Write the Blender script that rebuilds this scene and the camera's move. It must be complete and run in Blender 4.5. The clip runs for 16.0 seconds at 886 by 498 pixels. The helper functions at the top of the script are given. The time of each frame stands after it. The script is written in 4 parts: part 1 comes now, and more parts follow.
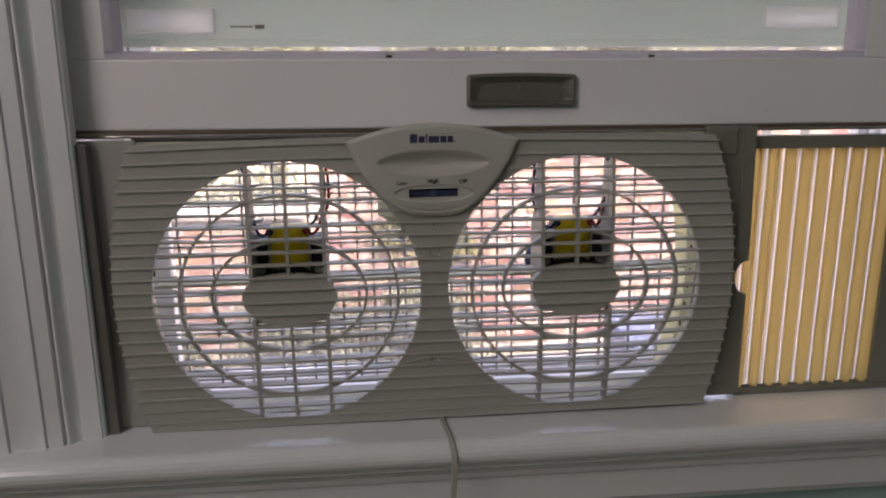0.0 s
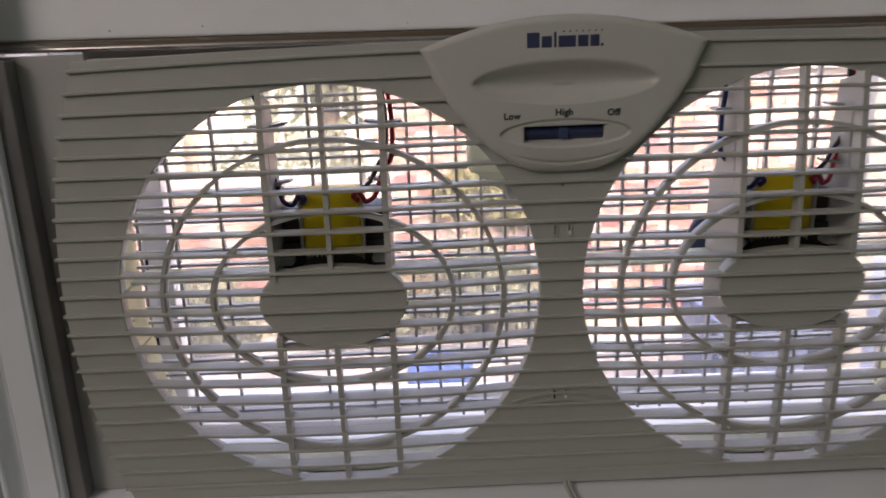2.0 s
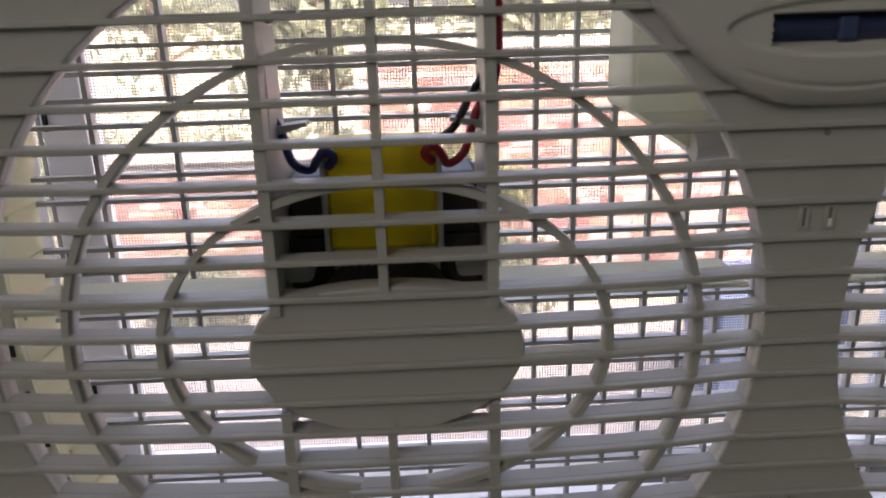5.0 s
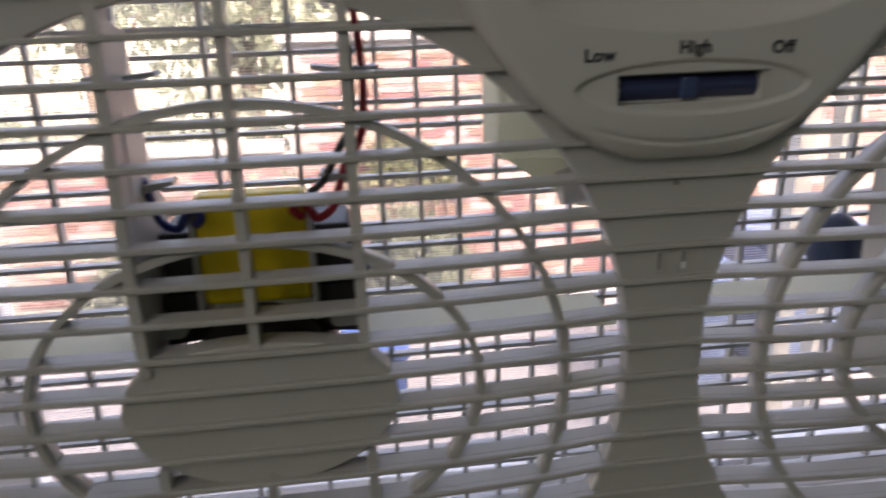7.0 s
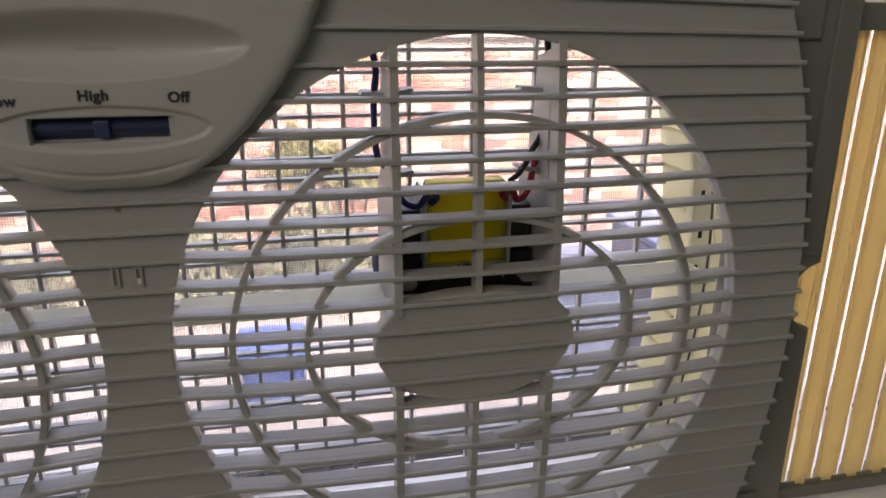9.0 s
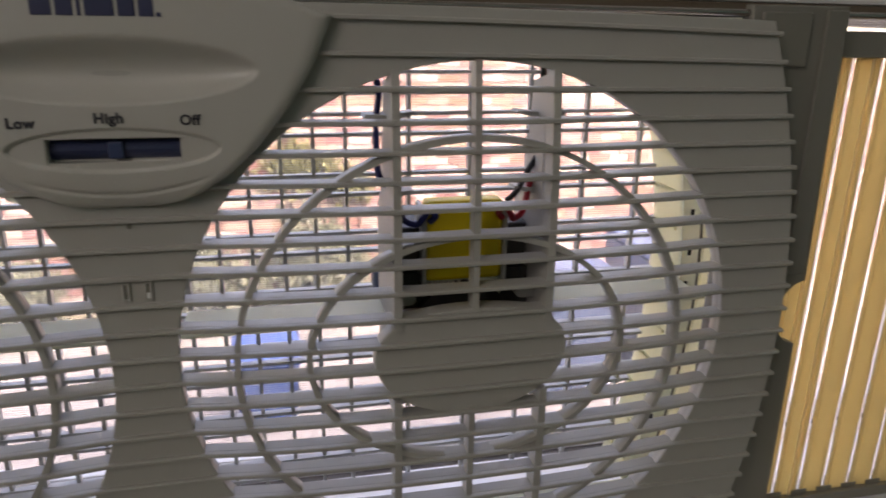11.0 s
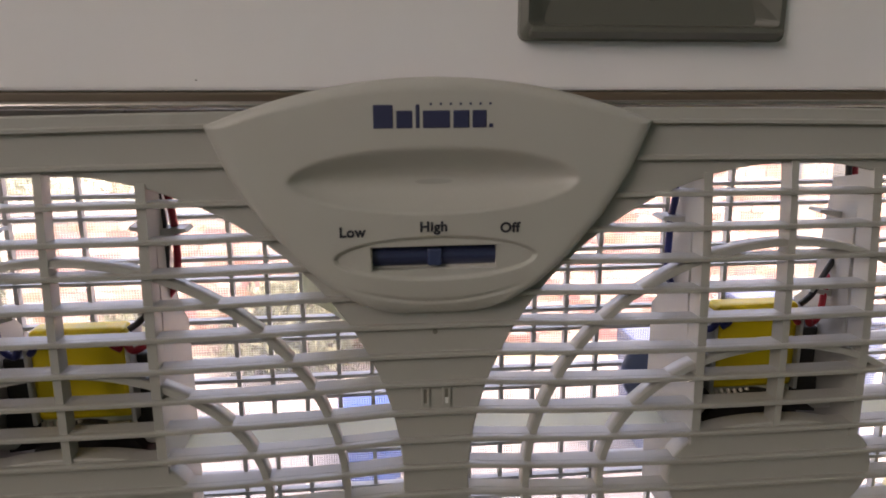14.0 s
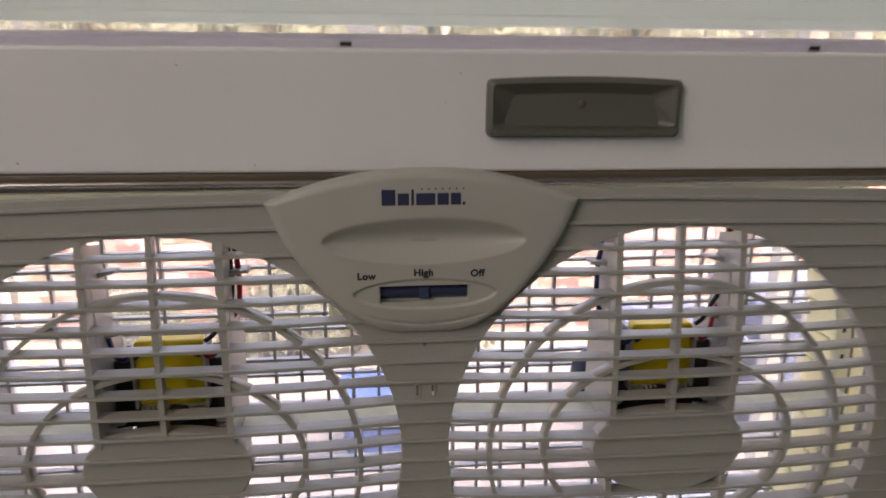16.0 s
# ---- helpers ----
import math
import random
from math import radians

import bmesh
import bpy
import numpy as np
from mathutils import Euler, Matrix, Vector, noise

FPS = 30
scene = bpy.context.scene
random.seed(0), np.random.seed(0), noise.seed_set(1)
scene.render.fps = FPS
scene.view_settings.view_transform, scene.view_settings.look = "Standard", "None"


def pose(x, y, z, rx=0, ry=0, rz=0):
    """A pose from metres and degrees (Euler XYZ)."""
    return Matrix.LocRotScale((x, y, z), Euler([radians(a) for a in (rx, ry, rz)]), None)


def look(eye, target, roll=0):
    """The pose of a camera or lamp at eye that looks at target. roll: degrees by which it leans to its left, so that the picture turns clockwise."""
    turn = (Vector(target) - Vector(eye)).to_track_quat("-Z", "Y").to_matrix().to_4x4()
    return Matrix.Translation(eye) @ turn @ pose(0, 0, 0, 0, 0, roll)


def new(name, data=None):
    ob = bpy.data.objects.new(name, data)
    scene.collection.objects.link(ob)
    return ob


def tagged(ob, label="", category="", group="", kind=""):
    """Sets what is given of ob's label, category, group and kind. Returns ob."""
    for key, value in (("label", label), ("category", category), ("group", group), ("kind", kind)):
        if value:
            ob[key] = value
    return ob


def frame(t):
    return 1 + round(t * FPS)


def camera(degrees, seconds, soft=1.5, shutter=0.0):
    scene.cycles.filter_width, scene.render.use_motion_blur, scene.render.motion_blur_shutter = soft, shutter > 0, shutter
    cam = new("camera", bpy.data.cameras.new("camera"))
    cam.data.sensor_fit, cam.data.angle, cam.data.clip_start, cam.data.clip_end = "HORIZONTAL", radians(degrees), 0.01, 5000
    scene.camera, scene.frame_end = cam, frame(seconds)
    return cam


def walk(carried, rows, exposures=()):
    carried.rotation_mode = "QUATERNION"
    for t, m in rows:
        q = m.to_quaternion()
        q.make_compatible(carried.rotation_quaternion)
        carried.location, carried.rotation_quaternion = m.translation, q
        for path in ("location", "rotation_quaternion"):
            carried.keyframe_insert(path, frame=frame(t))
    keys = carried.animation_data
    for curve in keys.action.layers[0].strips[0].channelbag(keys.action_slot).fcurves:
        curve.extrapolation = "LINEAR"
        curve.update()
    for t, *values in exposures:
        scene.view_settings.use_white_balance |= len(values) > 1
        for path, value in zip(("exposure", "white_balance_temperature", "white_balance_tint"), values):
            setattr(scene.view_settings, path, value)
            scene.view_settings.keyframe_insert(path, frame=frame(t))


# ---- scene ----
cam = camera(62.3, 16.0, shutter=0.5)
PATH = [
    (0, (-0.056, -0.667, 0.341), (0.131, 1.273, -0.106), -0.3),
    (0.5, (-0.065, -0.631, 0.322), (0.089, 1.31, -0.132), -0.4),
    (1, (-0.082, -0.563, 0.3), (0.044, 1.377, -0.166), -0.7),
    (1.5, (-0.07, -0.475, 0.301), (0.001, 1.453, -0.224), -1.2),
    (2, (-0.076, -0.413, 0.29), (-0.046, 1.513, -0.246), -1.7),
    (2.5, (-0.093, -0.365, 0.275), (-0.059, 1.563, -0.256), -1.8),
    (3, (-0.11, -0.323, 0.26), (-0.046, 1.599, -0.287), -1.6),
    (3.5, (-0.117, -0.284, 0.249), (-0.048, 1.64, -0.293), -1.3),
    (4, (-0.127, -0.241, 0.238), (-0.036, 1.68, -0.313), -1.2),
    (4.2, (-0.123, -0.228, 0.241), (-0.071, 1.685, -0.341), -1.3),
    (6.3, (-0.124, -0.213, 0.251), (-0.032, 1.687, -0.367), -1.9),
    (6.5, (-0.122, -0.216, 0.257), (-0.021, 1.674, -0.389), -2.0),
    (7, (-0.101, -0.217, 0.266), (0.123, 1.667, -0.365), -1.5),
    (7.5, (-0.069, -0.218, 0.269), (0.302, 1.643, -0.363), -0.5),
    (8, (-0.017, -0.231, 0.266), (0.388, 1.626, -0.357), -0.5),
    (8.5, (0.042, -0.259, 0.291), (0.481, 1.579, -0.365), 0.4),
    (8.7, (0.058, -0.272, 0.284), (0.482, 1.573, -0.362), 0.8),
    (10.8, (0.057, -0.288, 0.288), (0.52, 1.558, -0.33), 1.5),
    (11, (0.054, -0.287, 0.291), (0.497, 1.564, -0.324), 1.4),
    (11.5, (0.006, -0.279, 0.291), (0.376, 1.602, -0.279), 1.1),
    (12, (-0.032, -0.275, 0.295), (0.24, 1.639, -0.216), 0.7),
    (12.5, (-0.031, -0.273, 0.301), (0.191, 1.651, -0.197), 0.8),
    (13, (-0.03, -0.267, 0.302), (0.164, 1.662, -0.189), 0.6),
    (13.5, (-0.027, -0.261, 0.302), (0.166, 1.67, -0.179), 0.4),
    (14, (-0.023, -0.26, 0.306), (0.17, 1.674, -0.166), 0.1),
    (14.5, (-0.023, -0.263, 0.308), (0.176, 1.672, -0.159), 0.0),
    (15, (-0.026, -0.27, 0.313), (0.176, 1.66, -0.172), 0.2),
    (15.5, (-0.028, -0.293, 0.327), (0.171, 1.632, -0.179), 0.3),
    (16, (-0.026, -0.359, 0.359), (0.163, 1.564, -0.158), 0.5),
]
walk(cam, [(t, look(eye, target, roll)) for t, eye, target, roll in PATH],
     exposures=[(0.0, 4.12, 7400, 22.0), (1.5, 4.22, 7350, 21.0), (2.5, 4.26, 7450, 22.0), (4.0, 4.06, 7450, 19.5), (6.5, 4.08, 7200, 18.0), (7.5, 4.12, 7300, 18.5), (8.5, 4.20, 7650, 20.0), (11.0, 4.14, 7600, 20.0), (12.0, 4.24, 7400, 20.5),
                (12.5, 4.34, 7500, 22.0), (14.5, 4.52, 7800, 22.0), (16.0, 4.40, 7800, 22.0)])
cam.data.dof.use_dof, cam.data.dof.focus_distance, cam.data.dof.aperture_fstop = True, 0.38, 18.0

# ---- world, sun, room light, exposure ----
X0, X1, Y0 = -1.35, 2.1, -3.3
world = bpy.data.worlds.new("sky_world")
scene.world = world
world.use_nodes = True
wt = world.node_tree
sky = wt.nodes.new("ShaderNodeTexSky")
sky.sky_type, sky.sun_disc = "NISHITA", False
sky.sun_elevation, sky.sun_rotation = radians(48), radians(148)
sky.air_density, sky.dust_density, sky.ozone_density = 0.45, 7.0, 0.0
wt.links.new(sky.outputs[0], wt.nodes["Background"].inputs[0])
wt.nodes["Background"].inputs[1].default_value = 0.15
sun = new("sun", bpy.data.lights.new("sun", "SUN"))
sun.data.energy, sun.data.angle, sun.data.color = 0.72, radians(12), (1.0, 0.94, 0.86)
sun.matrix_basis = look((2.5, -4, 5), (0, 0, 0))


def window_lamp(name, place, target, wide, high, watts, colour):
    """Sky light that stands in a window opening of the room."""
    ob = new(name, bpy.data.lights.new(name, "AREA"))
    ob.data.shape, ob.data.size, ob.data.size_y = "RECTANGLE", wide, high
    ob.data.energy, ob.data.color = watts, colour
    ob.matrix_basis = look(place, target)
    return ob


window_lamp("side_window_light", (X0 - 0.02, -1.4, 1.24), (0.4, -0.8, 0.42), 1.25, 0.80, 0.70, (0.98, 0.985, 0.99))


# ---- materials ----
def material(name, colour, rough=0.5, metal=0.0, vary=0.06, scale=40.0, bump=0.0, bump_scale=200.0, dirt=None, spec=0.5):
    m = bpy.data.materials.new(name)
    m.use_nodes = True
    t = m.node_tree
    b = t.nodes["Principled BSDF"]
    b.inputs["Roughness"].default_value = rough
    b.inputs["Metallic"].default_value = metal
    b.inputs["Specular IOR Level"].default_value = spec
    co = t.nodes.new("ShaderNodeTexCoord")
    n = t.nodes.new("ShaderNodeTexNoise")
    n.inputs["Scale"].default_value = scale
    n.inputs["Detail"].default_value = 6
    t.links.new(co.outputs["Object"], n.inputs["Vector"])
    mix = t.nodes.new("ShaderNodeMix")
    mix.data_type = "RGBA"
    mix.inputs[6].default_value = (*[c * (1 - vary) for c in colour], 1)
    mix.inputs[7].default_value = (*[min(1, c * (1 + vary)) for c in colour], 1)
    t.links.new(n.outputs[0], mix.inputs[0])
    out = mix.outputs[2]
    if dirt:
        big = t.nodes.new("ShaderNodeTexNoise")
        big.inputs["Scale"].default_value = dirt[1]
        big.inputs["Detail"].default_value = 8
        big.inputs["Roughness"].default_value = 0.7
        t.links.new(co.outputs["Object"], big.inputs["Vector"])
        ramp = t.nodes.new("ShaderNodeValToRGB")
        ramp.color_ramp.elements[0].position, ramp.color_ramp.elements[1].position = dirt[2], dirt[2] + 0.12
        t.links.new(big.outputs[0], ramp.inputs[0])
        over = t.nodes.new("ShaderNodeMix")
        over.data_type = "RGBA"
        t.links.new(ramp.outputs[0], over.inputs[0])
        t.links.new(out, over.inputs[6])
        over.inputs[7].default_value = (*dirt[0], 1)
        out = over.outputs[2]
    t.links.new(out, b.inputs["Base Color"])
    rr = t.nodes.new("ShaderNodeMapRange")
    rr.inputs[3].default_value, rr.inputs[4].default_value = max(0.02, rough - 0.06), min(1, rough + 0.06)
    t.links.new(n.outputs[0], rr.inputs[0])
    t.links.new(rr.outputs[0], b.inputs["Roughness"])
    if bump:
        bn = t.nodes.new("ShaderNodeTexNoise")
        bn.inputs["Scale"].default_value = bump_scale
        bn.inputs["Detail"].default_value = 4
        t.links.new(co.outputs["Object"], bn.inputs["Vector"])
        bb = t.nodes.new("ShaderNodeBump")
        bb.inputs["Strength"].default_value = bump
        bb.inputs["Distance"].default_value = 0.0005
        t.links.new(bn.outputs[0], bb.inputs["Height"])
        t.links.new(bb.outputs[0], b.inputs["Normal"])
    return m


PLASTIC = material("warm_grey_plastic", (0.435, 0.425, 0.392), 0.42, vary=0.03, bump=0.08, bump_scale=900)
PANEL = material("control_panel_plastic", (0.515, 0.505, 0.465), 0.38, vary=0.02, bump=0.05, bump_scale=1200)
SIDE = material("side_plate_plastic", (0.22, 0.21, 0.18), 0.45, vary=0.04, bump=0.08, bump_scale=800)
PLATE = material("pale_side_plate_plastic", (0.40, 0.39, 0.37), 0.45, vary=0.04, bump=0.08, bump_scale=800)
PAINT = material("white_gloss_paint", (0.87, 0.88, 0.91), 0.13, vary=0.03, scale=18, bump=0.05, bump_scale=120, spec=0.4)
SASH = material("sash_white_paint", (0.88, 0.87, 0.88), 0.4, vary=0.03, scale=14, bump=0.1, bump_scale=220, dirt=((0.5, 0.48, 0.46), 22.0, 0.70))
VINYL = material("white_vinyl", (0.86, 0.86, 0.85), 0.35, vary=0.04, scale=25)
GRIP = material("olive_grey_grip", (0.14, 0.138, 0.115), 0.42, vary=0.05, scale=60)
NAVY = material("navy_print", (0.035, 0.04, 0.10), 0.5, vary=0.1)
INK = material("black_print", (0.03, 0.03, 0.04), 0.5, vary=0.1)
RIB = material("blue_switch_marker", (0.05, 0.07, 0.16), 0.35, vary=0.1)
WHEEL = material("navy_switch_plastic", (0.032, 0.042, 0.10), 0.3, vary=0.15)
YELLOW = material("yellow_coil_tape", (0.84, 0.61, 0.01), 0.4, vary=0.06, scale=120, bump=0.1, bump_scale=300)
BLACK = material("black_laminated_steel", (0.03, 0.028, 0.026), 0.5, vary=0.2, scale=150)
COPPER = material("bare_tin_winding", (0.55, 0.5, 0.42), 0.3, metal=0.8, vary=0.2, scale=300)
BLUEWIRE = material("blue_wire", (0.02, 0.025, 0.14), 0.35, vary=0.1)
REDWIRE = material("red_wire", (0.42, 0.015, 0.03), 0.35, vary=0.1)
BLACKWIRE = material("black_wire", (0.02, 0.018, 0.018), 0.4, vary=0.1)
CORD = material("ivory_cord", (0.52, 0.50, 0.47), 0.45, vary=0.04)
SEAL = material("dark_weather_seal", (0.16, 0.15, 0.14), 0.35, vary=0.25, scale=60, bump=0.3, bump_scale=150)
WORN = material("worn_wood_strip", (0.13, 0.095, 0.065), 0.5, vary=0.4, scale=90, bump=0.4, bump_scale=160, dirt=((0.55, 0.54, 0.52), 40.0, 0.56))
wm = WORN.node_tree
stretch = wm.nodes.new("ShaderNodeMapping")
stretch.inputs["Scale"].default_value = (0.12, 1.0, 3.0)
for ln in list(wm.links):
    if ln.from_node.type == "TEX_COORD":
        end = ln.to_socket
        wm.links.new(ln.from_socket, stretch.inputs[0])
        wm.links.new(stretch.outputs[0], end)
CHROME = material("worn_metal_strip", (0.42, 0.39, 0.36), 0.25, metal=0.9, vary=0.3, scale=50, bump=0.3, bump_scale=90)
DARK = material("dark_slot", (0.03, 0.03, 0.03), 0.7)
SCREEN = material("grey_screen_wire", (0.48, 0.47, 0.46), 0.5, vary=0.1)
SLOTGLINT = material("white_slot_glint", (0.85, 0.85, 0.84), 0.4, vary=0.02)
WALL = material("aqua_wall_paint", (0.42, 0.60, 0.58), 0.7, vary=0.04, scale=12, bump=0.1)
CEIL = material("ceiling_paint", (0.78, 0.78, 0.76), 0.8, vary=0.03, scale=10)
FLOOR = material("oak_floor", (0.26, 0.17, 0.10), 0.45, vary=0.25, scale=9)
CONCRETE = material("pale_concrete", (0.175, 0.166, 0.168), 0.85, vary=0.12, scale=3, bump=0.2, dirt=((0.12, 0.115, 0.12), 0.7, 0.55))
GRASS = material("lawn", (0.15, 0.14, 0.105), 0.9, vary=0.3, scale=5)
BRICK = material("red_brick", (0.165, 0.112, 0.104), 0.85, vary=0.2, scale=7)
bt = BRICK.node_tree
oi = bt.nodes.new("ShaderNodeObjectInfo")
hs = bt.nodes.new("ShaderNodeHueSaturation")
mr = bt.nodes.new("ShaderNodeMapRange")
mr.inputs[3].default_value, mr.inputs[4].default_value = 0.60, 1.45
geo = bt.nodes.new("ShaderNodeNewGeometry")
both = bt.nodes.new("ShaderNodeMath")
both.operation = "ADD"
bt.links.new(oi.outputs["Random"], both.inputs[0])
bt.links.new(geo.outputs["Random Per Island"], both.inputs[1])
frac = bt.nodes.new("ShaderNodeMath")
frac.operation = "FRACT"
bt.links.new(both.outputs[0], frac.inputs[0])
bt.links.new(frac.outputs[0], mr.inputs[0])
bt.links.new(mr.outputs[0], hs.inputs["Value"])
src = bt.nodes["Principled BSDF"].inputs["Base Color"].links[0].from_socket
bt.links.new(src, hs.inputs["Color"])
wn = bt.nodes.new("ShaderNodeTexWhiteNoise")
wn.noise_dimensions = "1D"
bt.links.new(frac.outputs[0], wn.inputs["W"])
hm = bt.nodes.new("ShaderNodeMapRange")
hm.inputs[3].default_value, hm.inputs[4].default_value = 0.46, 0.54
bt.links.new(wn.outputs["Value"], hm.inputs[0])
bt.links.new(hm.outputs[0], hs.inputs["Hue"])
sat = bt.nodes.new("ShaderNodeMapRange")
sat.inputs[3].default_value, sat.inputs[4].default_value = 1.7, 0.5
bt.links.new(frac.outputs[0], sat.inputs[0])
bt.links.new(sat.outputs[0], hs.inputs["Saturation"])
bt.links.new(hs.outputs[0], bt.nodes["Principled BSDF"].inputs["Base Color"])
MORTAR = material("mortar", (0.21, 0.20, 0.195), 0.9, vary=0.1)
SIDING = material("white_siding", (0.38, 0.37, 0.32), 0.6, vary=0.05)
BARK = material("bark", (0.12, 0.09, 0.07), 0.9, vary=0.3, scale=12)
BINBLUE = material("blue_bin_plastic", (0.02, 0.06, 0.22), 0.45, vary=0.08)
SLATE = material("slate_blue_plastic", (0.06, 0.09, 0.17), 0.45, vary=0.1)

def translucent(name, front, back, share):
    """A thin sheet that lets part of the light through."""
    m = bpy.data.materials.new(name)
    m.use_nodes = True
    t = m.node_tree
    p = t.nodes["Principled BSDF"]
    p.inputs["Base Color"].default_value, p.inputs["Roughness"].default_value = (*front, 1), 0.45
    n = t.nodes.new("ShaderNodeBsdfTranslucent")
    n.inputs[0].default_value = (*back, 1)
    mix = t.nodes.new("ShaderNodeMixShader")
    mix.inputs[0].default_value = share
    t.links.new(p.outputs[0], mix.inputs[1])
    t.links.new(n.outputs[0], mix.inputs[2])
    t.links.new(mix.outputs[0], t.nodes["Material Output"].inputs[0])
    return m


LEAF = translucent("sunlit_leaves", (0.155, 0.17, 0.125), (0.27, 0.295, 0.215), 0.6)
SHADE = translucent("white_blind_cloth", (0.76, 0.81, 0.75), (0.72, 0.78, 0.71), 0.42)
CLIP = translucent("white_clip_plastic", (0.92, 0.92, 0.90), (0.92, 0.92, 0.88), 0.55)
BEAD = translucent("pale_vinyl_bead", (0.90, 0.89, 0.93), (0.92, 0.90, 0.96), 0.80)
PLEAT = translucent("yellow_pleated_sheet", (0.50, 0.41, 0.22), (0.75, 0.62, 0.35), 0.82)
# paler than the flats so that the creases read as lit from behind
PLEATGLOW = translucent("pleat_crease_glow", (0.86, 0.78, 0.66), (1.0, 0.95, 0.88), 0.97)
REAR = translucent("rear_grille_plastic", (0.50, 0.50, 0.48), (0.55, 0.55, 0.52), 0.10)
SHELL = translucent("cream_case_plastic", (0.84, 0.83, 0.68), (0.92, 0.90, 0.70), 0.60)
THIN = translucent("thin_grey_plastic", (0.84, 0.85, 0.71), (0.87, 0.88, 0.74), 0.42)

GLASS = bpy.data.materials.new("window_glass")
GLASS.use_nodes = True
gt = GLASS.node_tree
gb = gt.nodes["Principled BSDF"]
gb.inputs["Transmission Weight"].default_value, gb.inputs["Roughness"].default_value, gb.inputs["IOR"].default_value = 1.0, 0.0, 1.45


# ---- mesh helpers ----
def part(name, bm, mat, parent=None, label="", smooth=False):
    """Links a bmesh as one mesh object under a thing or under a part."""
    bmesh.ops.recalc_face_normals(bm, faces=bm.faces)
    me = bpy.data.meshes.new(name)
    bm.to_mesh(me)
    bm.free()
    return link(name, me, mat, parent, label, smooth)


def link(name, me, mat, parent=None, label="", smooth=False):
    me.materials.clear()
    me.materials.append(mat)
    if smooth:
        me.polygons.foreach_set("use_smooth", [True] * len(me.polygons))
    ob = new(name, me)
    ob.parent = parent
    if label:
        tagged(ob, label)
    return ob


def thing(name, label, category, group="", kind="", place=(0, 0, 0)):
    ob = new(name)
    ob.matrix_basis = pose(*place)
    return tagged(ob, label, category, group, kind)


def add_box(bm, x0, x1, y0, y1, z0, z1, bevel=0.0, seg=2):
    v = [bm.verts.new((x, y, z)) for z in (z0, z1) for y in (y0, y1) for x in (x0, x1)]
    f = [bm.faces.new([v[i] for i in q]) for q in ((0, 2, 3, 1), (4, 5, 7, 6), (0, 1, 5, 4), (2, 6, 7, 3), (0, 4, 6, 2), (1, 3, 7, 5))]
    if bevel:
        e = list({e for q in f for e in q.edges})
        bmesh.ops.bevel(bm, geom=e, offset=bevel, segments=seg, affect="EDGES", profile=0.5)


def box(x0, x1, y0, y1, z0, z1, bevel=0.0, seg=2):
    bm = bmesh.new()
    add_box(bm, x0, x1, y0, y1, z0, z1, bevel, seg)
    return bm


def prism(points, axis, a, b, bevel=0.0):
    """A polygon of 2D points, drawn out along x (points are y, z), y (points are x, z) or z (points are x, y) from a to b."""
    bm = bmesh.new()
    put = {"x": lambda p, s: (s, p[0], p[1]), "y": lambda p, s: (p[0], s, p[1]), "z": lambda p, s: (p[0], p[1], s)}[axis]
    lo, hi = ([bm.verts.new(put(p, s)) for p in points] for s in (a, b))
    n = len(points)
    caps = [bm.faces.new(lo), bm.faces.new(hi)]
    for i in range(n):
        bm.faces.new((lo[i], lo[(i + 1) % n], hi[(i + 1) % n], hi[i]))
    if bevel:
        bmesh.ops.bevel(bm, geom=list({e for f in caps for e in f.edges}), offset=bevel, segments=2, affect="EDGES", profile=0.5)
    return bm


def sheet(name, loops, front, back, bevel=0.0):
    """A flat plate in the x-z plane with holes: loops of (x, z), the first the outline; from y = front to y = back."""
    cu = bpy.data.curves.new(name, "CURVE")
    cu.dimensions, cu.fill_mode = "2D", "BOTH"
    cu.extrude, cu.bevel_depth, cu.bevel_resolution = (back - front) / 2 - bevel, bevel, 2
    for loop in loops:
        s = cu.splines.new("POLY")
        s.points.add(len(loop) - 1)
        for p, (x, z) in zip(s.points, loop):
            p.co = (x, z, 0, 1)
        s.use_cyclic_u = True
    ob = bpy.data.objects.new(name, cu)
    me = bpy.data.meshes.new_from_object(ob)
    bpy.data.objects.remove(ob)
    me.transform(pose(0, (front + back) / 2, 0, 90))
    bm = bmesh.new()
    bm.from_mesh(me)
    bmesh.ops.remove_doubles(bm, verts=bm.verts, dist=1e-6)
    bm.to_mesh(me)
    bm.free()
    return me


def tube(points, radius, sides=8, bm=None):
    """A round cord through points, smoothed between them."""
    bm = bm or bmesh.new()
    p = [Vector(q) for q in points]
    line = []
    for i in range(len(p) - 1):
        a, b, c, d = p[max(i - 1, 0)], p[i], p[i + 1], p[min(i + 2, len(p) - 1)]
        for k in range(6):
            s = k / 6
            line.append(0.5 * (2 * b + (c - a) * s + (2 * a - 5 * b + 4 * c - d) * s * s + (3 * b - a - 3 * c + d) * s ** 3))
    line.append(p[-1])
    rings = []
    for i, q in enumerate(line):
        way = (line[min(i + 1, len(line) - 1)] - line[max(i - 1, 0)]).normalized()
        side = way.cross(Vector((0.31, 0.87, 0.38))).normalized()
        up = way.cross(side)
        rings.append([bm.verts.new(q + radius * (math.cos(a) * side + math.sin(a) * up)) for a in (2 * math.pi * k / sides for k in range(sides))])
    for r, s in zip(rings, rings[1:]):
        for k in range(sides):
            bm.faces.new((r[k], r[(k + 1) % sides], s[(k + 1) % sides], s[k]))
    bm.faces.new(rings[0]), bm.faces.new(rings[-1][::-1])
    return bm


def ellipse(cx, cz, rx, rz, n=96):
    return [(cx + rx * math.cos(2 * math.pi * k / n), cz + rz * math.sin(2 * math.pi * k / n)) for k in range(n)]


